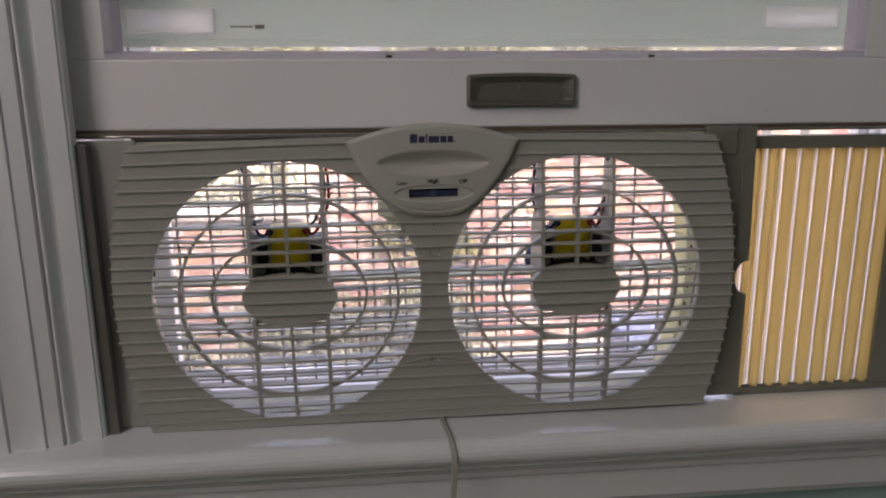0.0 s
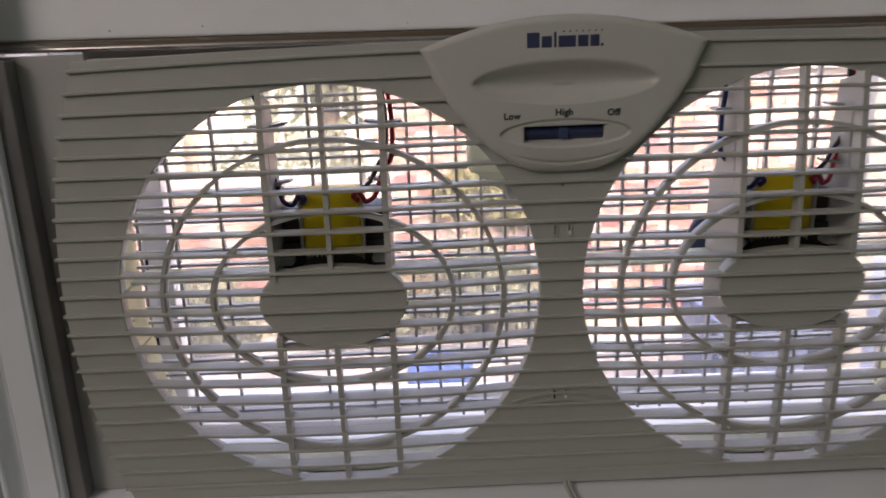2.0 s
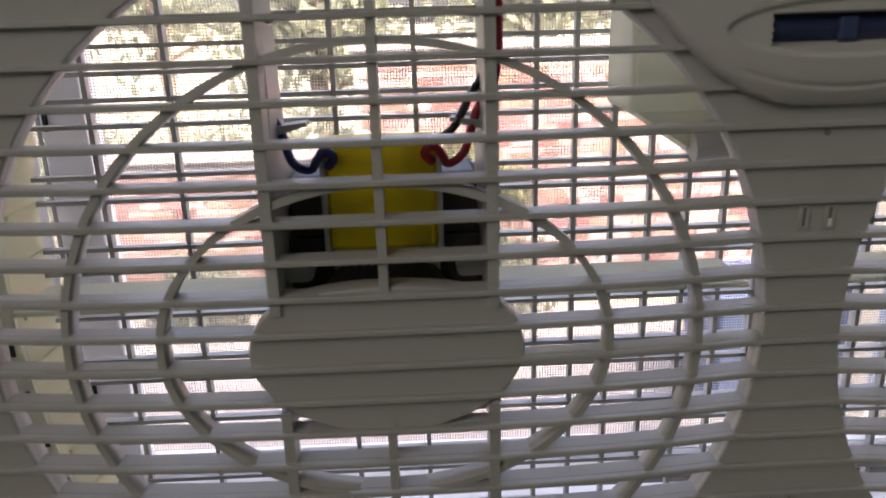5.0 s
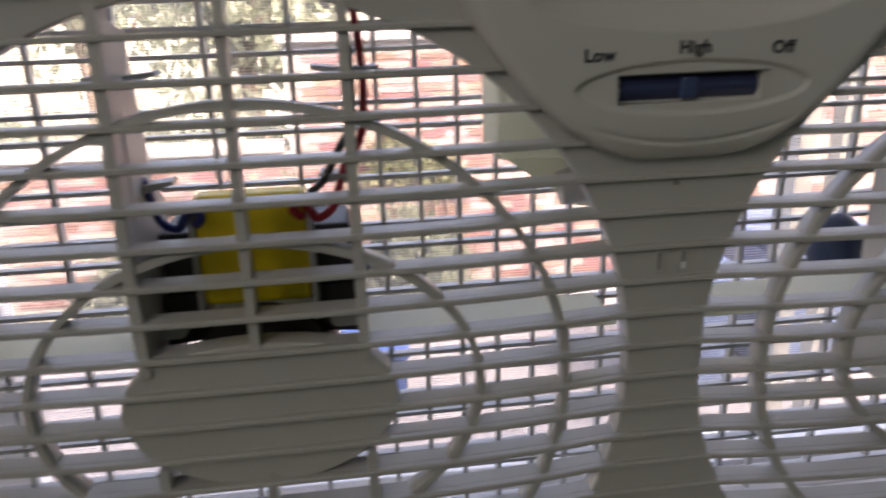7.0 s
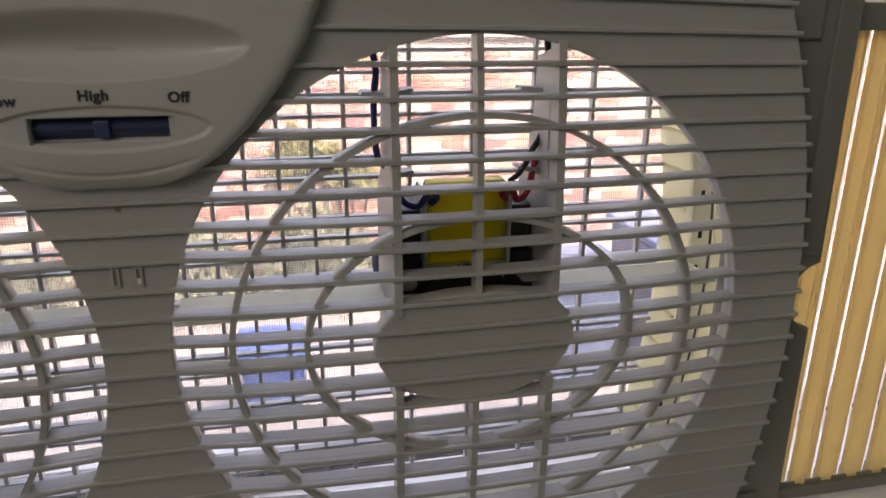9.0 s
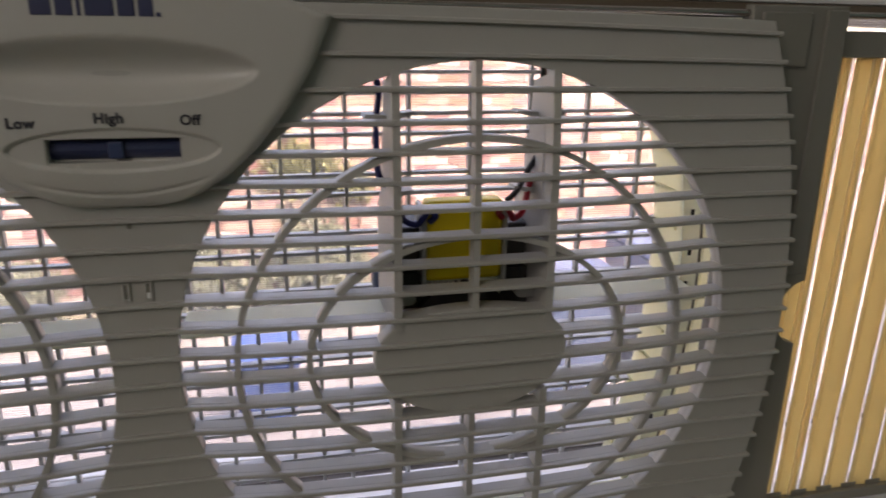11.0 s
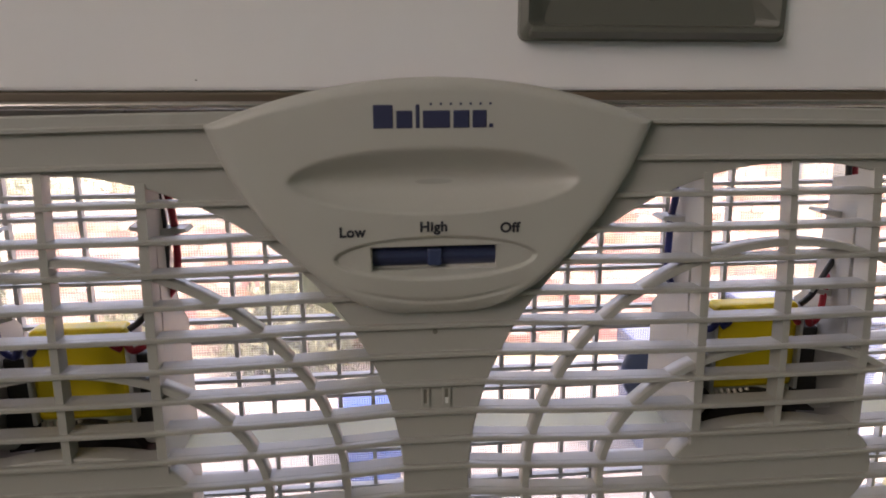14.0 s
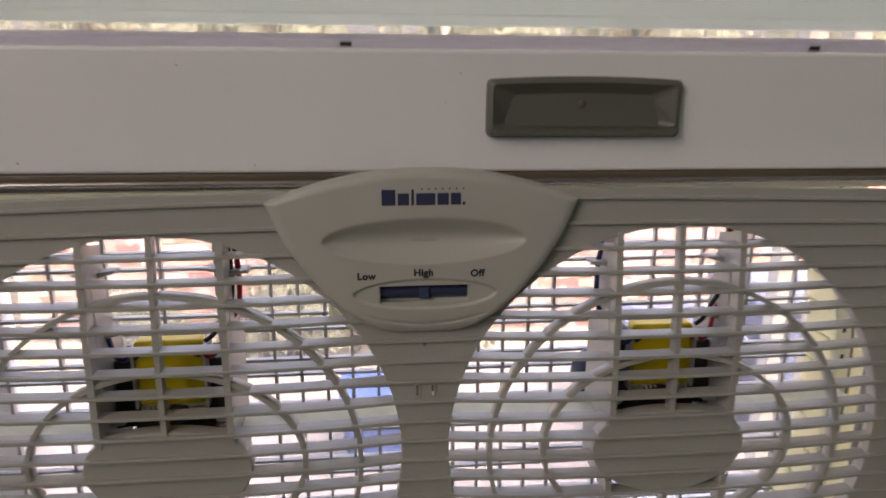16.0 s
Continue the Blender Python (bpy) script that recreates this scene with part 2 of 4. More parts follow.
# ---- the room ----
FLOOR_Z, CEIL_Z = -0.80, 1.65
WALL_IN, WALL_OUT = 0.008, 0.158
OPEN_L, OPEN_R, OPEN_T = -0.336, 0.544, 1.25
SILL = 0.014

tagged(part("floor", box(X0, X1, Y0, WALL_IN, FLOOR_Z - 0.05, FLOOR_Z), FLOOR), "dark oak floor of the room", "floor", kind="structure")
tagged(part("ceiling", box(X0, X1, Y0, WALL_IN, CEIL_Z, CEIL_Z + 0.05), CEIL), "plain white ceiling of the room", "ceiling", kind="structure")
bm = box(X0, OPEN_L, WALL_IN, WALL_OUT, FLOOR_Z, CEIL_Z)
add_box(bm, OPEN_R, X1, WALL_IN, WALL_OUT, FLOOR_Z, CEIL_Z)
add_box(bm, OPEN_L, OPEN_R, WALL_IN, WALL_OUT, FLOOR_Z, -0.012)
add_box(bm, OPEN_L, OPEN_R, WALL_IN, WALL_OUT, OPEN_T, CEIL_Z)
tagged(part("wall_north", bm, WALL), "aqua painted wall around the window", "wall", kind="structure")
bm = box(X0 - 0.1, X0, Y0, -2.25, FLOOR_Z, CEIL_Z)
add_box(bm, X0 - 0.1, X0, -0.85, WALL_OUT, FLOOR_Z, CEIL_Z)
add_box(bm, X0 - 0.1, X0, -2.25, -0.85, FLOOR_Z, 0.80)
add_box(bm, X0 - 0.1, X0, -2.25, -0.85, 1.64, CEIL_Z)
tagged(part("wall_west", bm, WALL), "aqua painted wall with a second window opening", "wall", kind="structure")
tagged(part("wall_east", box(X1, X1 + 0.1, Y0, WALL_OUT, FLOOR_Z, CEIL_Z), WALL), "aqua painted side wall", "wall", kind="structure")
tagged(part("wall_south", box(X0 - 0.1, X1 + 0.1, Y0 - 0.1, Y0, FLOOR_Z, CEIL_Z), WALL), "aqua painted wall behind the room", "wall", kind="structure")
# roof block is out of view; its height is set to shade the yard
tagged(part("roof", box(X0 - 4, X1 + 4, Y0 - 0.4, WALL_OUT + 0.05, 1.75, 5.3), SIDING), "unseen block over the room, raised to shade the yard", "roof", kind="structure")


# ---- window trim ----
def casing(name, sign, edge):
    """A moulded casing: stepped profile that thickens away from the opening."""
    steps = [(0, WALL_IN), (0, -0.0015), (0.0006, -0.0030), (0.0022, -0.0034), (0.0028, -0.0052), (0.0180, -0.0075), (0.0188, -0.0062), (0.0200, -0.0062)]
    # ogee that swells from the inner flat to a round crest
    steps += [(0.0200 + 0.0070 * k / 10, -0.0066 - 0.0080 * (k / 10) ** 2.0) for k in range(11)]
    steps += [(0.0288 + 0.0018 * math.sin(a), -0.0138 - 0.0020 * math.cos(a)) for a in (math.pi * (k / 6 - 0.3) for k in range(6))]
    steps += [(0.0312, -0.0115), (0.0326, -0.0115), (0.0332, -0.0175), (0.0450, -0.0195), (0.0454, -0.0180), (0.0464, -0.0180), (0.0470, -0.0205)]
    # wide shallow hollow
    steps += [(0.0470 + 0.0280 * k / 8, -0.0212 - 0.0040 * (k / 8) + 0.0018 * math.sin(math.pi * k / 8)) for k in range(9)]
    steps += [(0.0755, -0.0235), (0.0767, -0.0235), (0.0773, -0.0270), (0.1160, -0.0300), (0.1180, -0.0275), (0.1180, WALL_IN)]
    pts = [(edge + sign * x, y) for x, y in steps]
    return tagged(part(name, prism(pts, "z", SILL, 1.3), PAINT), "white glossy moulded window casing", "trim", kind="structure")


casing("casing_left", -1, -0.313)
casing("casing_right", 1, 0.523)
tagged(part("casing_head", box(-0.42, 0.63, -0.03, WALL_IN, 1.3, 1.4, 0.004), PAINT), "white painted head casing over the window", "trim", kind="structure")

nose = [(0.03, SILL), (-0.040, SILL)] + [(-0.040 - 0.013 * math.sin(a), SILL - 0.013 + 0.013 * math.cos(a)) for a in (k * math.pi / 10 for k in range(1, 11))] + [(0.03, SILL - 0.026)]
tagged(part("window_stool", prism(nose, "x", -0.50, 0.71), PAINT, smooth=False), "white glossy painted window stool with a rounded nose", "window sill", kind="structure")
cove = [(WALL_IN, -0.012), (-0.038, -0.012), (-0.037, -0.020), (-0.031, -0.024), (-0.026, -0.031), (-0.0245, -0.037), (-0.0185, -0.039), (-0.0175, -0.072), (-0.0125, -0.075), (-0.010, -0.082), (WALL_IN, -0.083)]
tagged(part("apron", prism(cove, "x", -0.44, 0.65), PAINT), "white moulded apron under the window stool", "trim", kind="structure")

# jambs and outer sill of the window
for name, a, b in (("jamb_left", OPEN_L, -0.3275), ("jamb_right", 0.5375, OPEN_R)):
    tagged(part(name, box(a, b, WALL_IN, WALL_OUT, SILL, OPEN_T), VINYL), "white vinyl window jamb", "trim", kind="structure")
tagged(part("outer_sill", prism([(0.03, SILL - 0.026), (0.03, 0.011), (0.085, 0.008), (0.172, -0.006), (0.172, -0.022)], "x", OPEN_L, OPEN_R), VINYL), "white sloping outer window sill", "window sill", kind="structure")
for y0, y1, z0, z1 in ((0.1040, 0.1110, 0.0020, 0.0105), (0.1240, 0.1300, 0.0005, 0.0120)):
    tagged(part("sill_ridge", box(OPEN_L + 0.009, OPEN_R - 0.009, y0, y1, z0, z1, 0.0010), VINYL), "white vinyl ridge of the sill track", "window sill", kind="structure")
# dark strip that fills the groove between the two ridges
tagged(part("sill_groove", box(OPEN_L + 0.009, OPEN_R - 0.009, 0.1112, 0.1238, 0.0002, 0.0048), SEAL), "dark strip along the groove of the sill track", "window sill", kind="structure")
tagged(part("head_jamb", box(OPEN_L, OPEN_R, WALL_IN, WALL_OUT, 1.22, OPEN_T), VINYL), "white head jamb of the window", "trim", kind="structure")
for y in (0.098, 0.118):
    bm = box(-0.3275, -0.300, y, y + 0.011, SILL, 1.22, 0.001)
    tagged(part("sash_track", bm, VINYL), "white vinyl sash track in the jamb", "trim", kind="structure")
    tagged(part("sash_track", box(0.510, 0.5375, y, y + 0.011, SILL, 1.22, 0.001), VINYL), "white vinyl sash track in the jamb", "trim", kind="structure")


# ---- raised lower sash ----
SY0, SY1 = 0.022, 0.056
sash = thing("window_1", "raised white painted wooden lower sash with a clear pane", "window", kind="structure")
part("bottom_rail", box(-0.3265, 0.5365, SY0, SY1, 0.2985, 0.3608, 0.0018), SASH, sash)
part("left_stile", box(-0.3265, -0.2862, SY0 + 0.0005, SY1, 0.3610, 1.1, 0.0012), SASH, sash)
part("right_stile", box(0.4212, 0.5365, SY0 + 0.0005, SY1, 0.3610, 1.1, 0.0012), SASH, sash)
part("top_rail", box(-0.2860, 0.4210, SY0 + 0.0005, SY1, 1.06, 1.1), SASH, sash)
ZB = 0.3610
part("glazing_bead", prism([(SY0 + 0.0005, ZB), (SY0 + 0.0005, ZB + 0.0040), (SY0 + 0.0020, ZB + 0.0052), (0.0340, ZB + 0.0072), (0.0340, ZB)], "x", -0.2860, 0.4210), BEAD, sash, "narrow pale vinyl glazing bead")
part("glazing_bead", prism([(-0.2860, SY0 + 0.0005), (-0.2790, SY0 + 0.0005), (-0.2775, SY0 + 0.0020), (-0.2735, 0.0340), (-0.2860, 0.0340)], "z", ZB + 0.0073, 1.06), BEAD, sash)
part("glazing_bead", prism([(0.4210, SY0 + 0.0005), (0.4110, SY0 + 0.0005), (0.4095, SY0 + 0.0020), (0.4060, 0.0340), (0.4210, 0.0340)], "z", ZB + 0.0073, 1.06), BEAD, sash)
pane = part("pane", box(-0.2850, 0.4190, 0.0345, 0.0385, 0.3620, 1.062), GLASS, sash, "clear glass pane")
pane.visible_shadow = False
for x in (-0.038, 0.208):
    part("weep_slot", box(x - 0.0028, x + 0.0028, SY0 - 0.0002, SY0 + 0.003, 0.3618, 0.3640), DARK, sash, "small dark slot")
part("weather_seal", box(-0.3255, 0.5355, 0.0215, 0.052, 0.2945, 0.2983, 0.0008), WORN, sash, "worn brown wood strip with flaking white paint")
part("metal_strip", tube([(-0.322, 0.0185, 0.2935), (0.1, 0.0185, 0.2938), (0.532, 0.0185, 0.2942)], 0.0016, 8), CHROME, sash, "thin shiny metal strip", True)

# finger pull on the rail
pull = thing("sash_lift", "olive-grey moulded finger pull screwed to the sash rail", "handle")
px0, px1, pz0, pz1 = 0.033, 0.1355, 0.317, 0.3465


def rounded(x0, x1, z0, z1, r, bow=0.0, n=5):
    pts = []
    for cx, cz, a0 in ((x1 - r, z1 - r, 0), (x0 + r, z1 - r, 90), (x0 + r, z0 + r, 180), (x1 - r, z0 + r, 270)):
        for k in range(n + 1):
            a = radians(a0 + 90 * k / n)
            pts.append((cx + r * math.cos(a), cz + r * math.sin(a)))
    if bow:
        out = []
        for i, (x, z) in enumerate(pts):
            out.append((x, z))
            if i == n:
                for k in range(1, 12):
                    s = k / 12
                    out.append((x1 - r + (x0 - x1 + 2 * r) * s, z1 + bow * 4 * s * (1 - s)))
        pts = out
    return pts


bm = bmesh.new()
rim_o = rounded(px0, px1, pz0, pz1, 0.003, 0.0015)
rim_i = rounded(px0 + 0.0028, px1 - 0.0028, pz0 + 0.0052, pz1 - 0.0026, 0.0022, 0.0012)
deep = [(0.08425 + (x - 0.08425) * (0.94 - 0.20 * (z - pz0) / (pz1 - pz0)), z) for x, z in rounded(px0 + 0.0045, px1 - 0.0045, pz0 + 0.0060, pz1 - 0.0080, 0.003, 0.0008)]
loops = [[bm.verts.new((x, y, z)) for x, z in pts] for pts, y in ((rim_o, SY0), (rim_o, SY0 - 0.0045), (rim_i, SY0 - 0.0060), (deep, SY0 - 0.0010))]
for a, b in zip(loops, loops[1:]):
    for i in range(len(a)):
        bm.faces.new((a[i], a[(i + 1) % len(a)], b[(i + 1) % len(a)], b[i]))
bm.faces.new(loops[-1])
part("cup", bm, GRIP, pull)
part("lip", prism([(SY0 - 0.0055, pz0 + 0.0008), (SY0 - 0.0105, pz0 + 0.0030), (SY0 - 0.0105, pz0 + 0.0046), (SY0 - 0.0055, pz0 + 0.0040)], "x", px0 + 0.003, px1 - 0.003, 0.0006), GRIP, pull)
bm = bmesh.new()
bmesh.ops.create_uvsphere(bm, u_segments=12, v_segments=6, radius=0.0022, matrix=pose(0.0835, SY0 - 0.0012, 0.334) @ Matrix.Diagonal((1, 0.4, 1, 1)))
part("screw", bm, GRIP, pull)

# lowered white blind behind the glass, with its two clips
blind = thing("window_blind", "lowered white translucent blind behind the window pane", "blind")
CLIPS = ((-0.281, -0.2005, 0.3855, 0.409), (0.344, 0.424, 0.391, 0.413))
cuts = [[(a + 0.003, c + 0.003), (b - 0.003, c + 0.003), (b - 0.003, d - 0.003), (a + 0.003, d - 0.003)] for a, b, c, d in CLIPS]
link("cloth", sheet("cloth", [[(-0.3125, 0.3805), (0.5225, 0.3805), (0.5225, 1.2), (-0.3125, 1.2)]] + cuts, 0.0780, 0.0792), SHADE, blind)
part("hem_bar", box(-0.3125, 0.5225, 0.0770, 0.0802, 0.3735, 0.3804, 0.0010), SHADE, blind)
for x0, x1, z0, z1 in CLIPS:
    part("clip", box(x0, x1, 0.0745, 0.0778, z0, z1, 0.0015), CLIP, blind, "white plastic clip")
mark = thing("glass_mark", "small grey maker's mark etched on the pane", "mark")
for k in range(5):
    part("mark_bar", box(-0.179 + k * 0.0040, -0.1758 + k * 0.0040, 0.0341, 0.0344, 0.3885, 0.3903), SIDE, mark)
part("mark_block", box(-0.1575, -0.1490, 0.0341, 0.0344, 0.3875, 0.3912), SIDE, mark)

rng = random.Random(11)
for k in range(14):
    x, z = rng.uniform(-0.28, 0.48), rng.uniform(0.302, 0.357)
    w = rng.uniform(0.0002, 0.0006)
    part("dirt_speck", prism([(x + w * rng.uniform(0.6, 1.3) * math.cos(a), z + w * rng.uniform(0.5, 1.0) * math.sin(a)) for a in (2 * math.pi * q / 7 for q in range(7))], "y", SY0 - 0.00012, SY0 + 0.0003), SEAL, sash)


# ---- the twin window fan ----
fan = thing("window_fan", "warm grey plastic twin window fan standing on the sill", "fan")
fan.matrix_basis = pose(0.0015, 0, 0.0003, 0, -0.4, 0)
FZ0, FZ1 = 0.0165, 0.2905
CZ, RAD = 0.148, 0.1245
CX = 0.1368
MOTOR_X = {-1: -0.1353, 1: 0.1358}
PITCH = 0.0117
FIRST = 0.2833


def half_width(z):
    """Half of the barrel-shaped front at a height."""
    s = (z - 0.150) / 0.137
    return 0.2940 - 0.0270 * s * s if z >= 0.150 else 0.2940 - 0.0235 * s * s


DOME = 0.0065


def dome(x, z):
    """How far the grille of an opening swells towards the room."""
    r = math.hypot(abs(x) - CX, z - CZ) / RAD
    return -DOME * (1 - r ** 3) if r < 1 else 0.0


def domed(me):
    for v in me.vertices:
        v.co.y += dome(v.co.x, v.co.z)
    return me


def arch(x):
    """Share of the rise of the topmost slats along the face."""
    return 1 - min(1.0, max(0.0, abs(x) - 0.07) / 0.2) ** 1.5


def bowed_bar(xs, z, front, back, half, rise=0.0):
    """A slat along x whose face follows the dome."""
    bm = bmesh.new()
    rows = []
    level = z
    for x in xs:
        y = dome(x, level)
        z = level + rise * arch(x)
        rows.append([bm.verts.new(p) for p in ((x, y + front, z - half * 0.6), (x, y + front, z + half * 0.6), (x, y + front + 0.0006, z + half), (x, y + back, z + half * 0.8), (x, y + back, z - half * 0.8), (x, y + front + 0.0006, z - half))])
    for a, b in zip(rows, rows[1:]):
        for k in range(6):
            bm.faces.new((a[k], a[(k + 1) % 6], b[(k + 1) % 6], b[k]))
    bm.faces.new(rows[0]), bm.faces.new(rows[-1][::-1])
    return bm


def upright(x, half, z0, z1, front, back, n=14):
    """An upright rib whose face follows the dome."""
    bm = bmesh.new()
    rows = []
    for k in range(n + 1):
        z = z0 + (z1 - z0) * k / n
        y = dome(x, z)
        rows.append([bm.verts.new(p) for p in ((x - half, y + front, z), (x + half, y + front, z), (x + half, y + back, z), (x - half, y + back, z))])
    for a, b in zip(rows, rows[1:]):
        for k in range(4):
            bm.faces.new((a[k], a[(k + 1) % 4], b[(k + 1) % 4], b[k]))
    bm.faces.new(rows[0]), bm.faces.new(rows[-1][::-1])
    return bm


zs = [FZ0 + (0.2880 - FZ0) * k / 24 for k in range(25)]
tops = [half_width(0.2880) * (1 - k / 20) for k in range(1, 40)]
outline = [(half_width(z), z) for z in zs] + [(x, 0.2880 + 0.0040 * arch(x)) for x in tops] + [(-half_width(z), z) for z in reversed(zs)]
link("faceplate", sheet("faceplate", [outline, ellipse(CX, CZ, RAD, RAD), ellipse(-CX, CZ, RAD, RAD)], 0.0, 0.0028, 0.0006), PLASTIC, fan)
for s in (-1, 1):
    bm = bmesh.new()
    n = 96
    rings = [[bm.verts.new((s * CX + r * math.cos(2 * math.pi * k / n), y, CZ + r * math.sin(2 * math.pi * k / n))) for k in range(n)]
             for r, y in ((RAD, 0.0012), (RAD - 0.0003, 0.005), (RAD - 0.0003, 0.0085), (RAD + 0.0016, 0.0085), (RAD + 0.0016, 0.0022))]
    for a, b in zip(rings, rings[1:]):
        for k in range(n):
            bm.faces.new((a[k], a[(k + 1) % n], b[(k + 1) % n], b[k]))
    part("opening_rim", bm, PLASTIC, fan, smooth=True)

# slats: a proud lip across the face, deep bars across the openings
k = 0
while FIRST - k * PITCH > FZ0 + 0.004:
    z = FIRST - k * PITCH
    w = half_width(z) + 0.0014
    rise = (0.0045, 0.0030, 0.0012)[k] if k < 3 else 0.0
    # the upper slats stop at the control panel
    spans = ((-w, -0.056), (0.056, w)) if k < 3 else ((-w, w),)
    for a, b in spans:
        part("slat", bowed_bar([a + (b - a) * q / 60 for q in range(61)], z, -0.0024, 0.0010, 0.0010, rise), PLASTIC, fan)
    if abs(z - CZ) < RAD - 0.002:
        c = math.sqrt(RAD ** 2 - (z - CZ) ** 2)
        for s in (-1, 1):
            part("grille_bar", bowed_bar([s * CX + (c + 0.0004) * (q / 14 - 1) for q in range(29)], z, 0.0004, 0.0072, 0.0009, rise), PLASTIC, fan)
    k += 1

for s in (-1, 1):
    mx = MOTOR_X[s]
    # upright ribs; the outer two are deep plates that carry the motor
    for dx in (-0.0335, 0.0335):
        c = math.sqrt(RAD ** 2 - (mx + dx - s * CX) ** 2)
        part("rib", upright(mx + dx, 0.0017, 0.1610, CZ + c + 0.001, -0.0006, 0.0085), PLASTIC, fan)
        part("rib", upright(mx + dx, 0.0017, CZ - c - 0.001, 0.1270, -0.0006, 0.0085), PLASTIC, fan)
    c = math.sqrt(RAD ** 2 - (mx - s * CX) ** 2)
    part("rib", upright(mx, 0.0014, 0.1665, CZ + c + 0.001, -0.0004, 0.0070), PLASTIC, fan)
    part("rib", upright(mx, 0.0014, CZ - c - 0.001, 0.122, -0.0004, 0.0070), PLASTIC, fan)
    for rx, rz, cz in ((0.1004, 0.0960, 0.1455), (0.0708, 0.0530, 0.1480)):
        link("ring", domed(sheet("ring", [ellipse(mx, cz, rx + 0.0012, rz + 0.0012), ellipse(mx, cz, rx - 0.0012, rz - 0.0012)], 0.0002, 0.0078)), PLASTIC, fan)
    # hub cover
    hub = []
    for k in range(25):
        a = math.pi + math.pi * k / 24
        hub.append((mx + 0.0428 * math.cos(a), 0.1475 + 0.0285 * math.sin(a)))
    hub += [(mx + 0.0420, 0.1515), (mx + 0.0402, 0.1560), (mx + 0.0372, 0.1595), (mx + 0.0352, 0.1615)]
    hub += [(mx + 0.0335 * math.cos(a), 0.1608 + 0.0072 * math.sin(a)) for a in (math.pi * k / 16 for k in range(17))]
    hub += [(mx - 0.0352, 0.1615), (mx - 0.0372, 0.1595), (mx - 0.0402, 0.1560), (mx - 0.0420, 0.1515)]
    link("hub_cover", domed(sheet("hub_cover", [hub], 0.0004, 0.0095, 0.0008)), PLASTIC, fan)
    bm = box(mx - 0.0335, mx + 0.0335, 0.004, 0.012, 0.1205, 0.1232)
    part("hub_ledge", bm, PLASTIC, fan)
    # motor carrier plates
    for dx in (-0.0335, 0.0335):
        pts = [(0.0020, 0.118), (0.040, 0.118), (0.042, 0.150), (0.042, 0.205), (0.030, 0.215), (0.026, 0.245), (0.024, 0.262), (0.0070, 0.266), (0.0070, 0.225), (0.0020, 0.190)]
        part("carrier_plate", prism(pts, "x", mx + dx - 0.0014, mx + dx + 0.0014), PLASTIC, fan)
        for z in (0.2125, 0.246):
            d = -1 if dx < 0 else 1
            part("wire_guide", prism([(mx + dx, z), (mx + dx - d * 0.011, z + 0.003), (mx + dx - d * 0.0105, z + 0.0042), (mx + dx, z + 0.0030)], "y", 0.016, 0.024), PLASTIC, fan)
            if z > 0.23:
                part("wire_guide", prism([(mx + dx, z), (mx + dx + d * 0.011, z + 0.002), (mx + dx + d * 0.010, z + 0.0034), (mx + dx, z + 0.0030)], "y", 0.014, 0.024), PLASTIC, fan)
        # lug with a round end beside the hub
        d = 1 if dx < 0 else -1
        lug = [(mx + dx, 0.1665), (mx + dx + d * 0.008, 0.1665)] + [(mx + dx + d * (0.008 + 0.0025 * math.sin(a)), 0.169 - 0.0025 * math.cos(a)) for a in (math.pi * q / 8 for q in range(1, 9))] + [(mx + dx, 0.1715)]
        part("lug", prism(lug, "y", 0.008, 0.014), PLASTIC, fan)
    # motor: yellow taped coil between black steel cheeks
    motor = part("motor", box(mx - 0.0310, mx + 0.0310, 0.020, 0.044, 0.1775, 0.1985, 0.0012), BLACK, fan, "black laminated steel motor core")
    coil = part("coil", box(mx - 0.0178, mx + 0.0178, 0.014, 0.0245, 0.1745, 0.2115, 0.0022, 3), YELLOW, motor, "yellow taped motor coil")
    for dx in (-0.0185, 0.0185):
        part("bobbin_flange", box(mx + dx - 0.0009, mx + dx + 0.0009, 0.0125, 0.031, 0.1735, 0.2085, 0.0005), PANEL, motor, "cream plastic bobbin flange")
    base = [(mx - 0.0325, 0.1600), (mx - 0.012, 0.1620), (mx + 0.012, 0.1620), (mx + 0.0325, 0.1600), (mx + 0.031, 0.1778), (mx + 0.020, 0.1778), (mx + 0.017, 0.1708), (mx - 0.017, 0.1708), (mx - 0.020, 0.1778), (mx - 0.031, 0.1778)]
    part("bearing_bracket", prism(base, "y", 0.018, 0.044), BLACK, motor)
    part("motor_can", prism(ellipse(mx, 0.150, 0.024, 0.024, 40), "y", 0.012, 0.052, 0.002), BLACK, motor)
    bm = bmesh.new()
    for q in range(6):
        x = mx - 0.0165 + q * 0.0027
        tube([(x, 0.0150, 0.1685), (x + 0.0012, 0.0125, 0.1708), (x + 0.0006, 0.0140, 0.1745)], 0.0009, 6, bm)
    part("winding", bm, COPPER, motor, "bare shiny winding ends")
    # pale strip added behind the windings to make the gap under the coil bright
    part("bright_gap_strip", box(mx - 0.0170, mx + 0.0180, 0.0162, 0.0170, 0.1660, 0.1742), THIN, motor, "pale strip added for the bright gap under the coil")
    part("terminal_strip", box(mx + 0.000, mx + 0.0165, 0.0140, 0.0160, 0.1690, 0.1728, 0.0004), COPPER, motor)
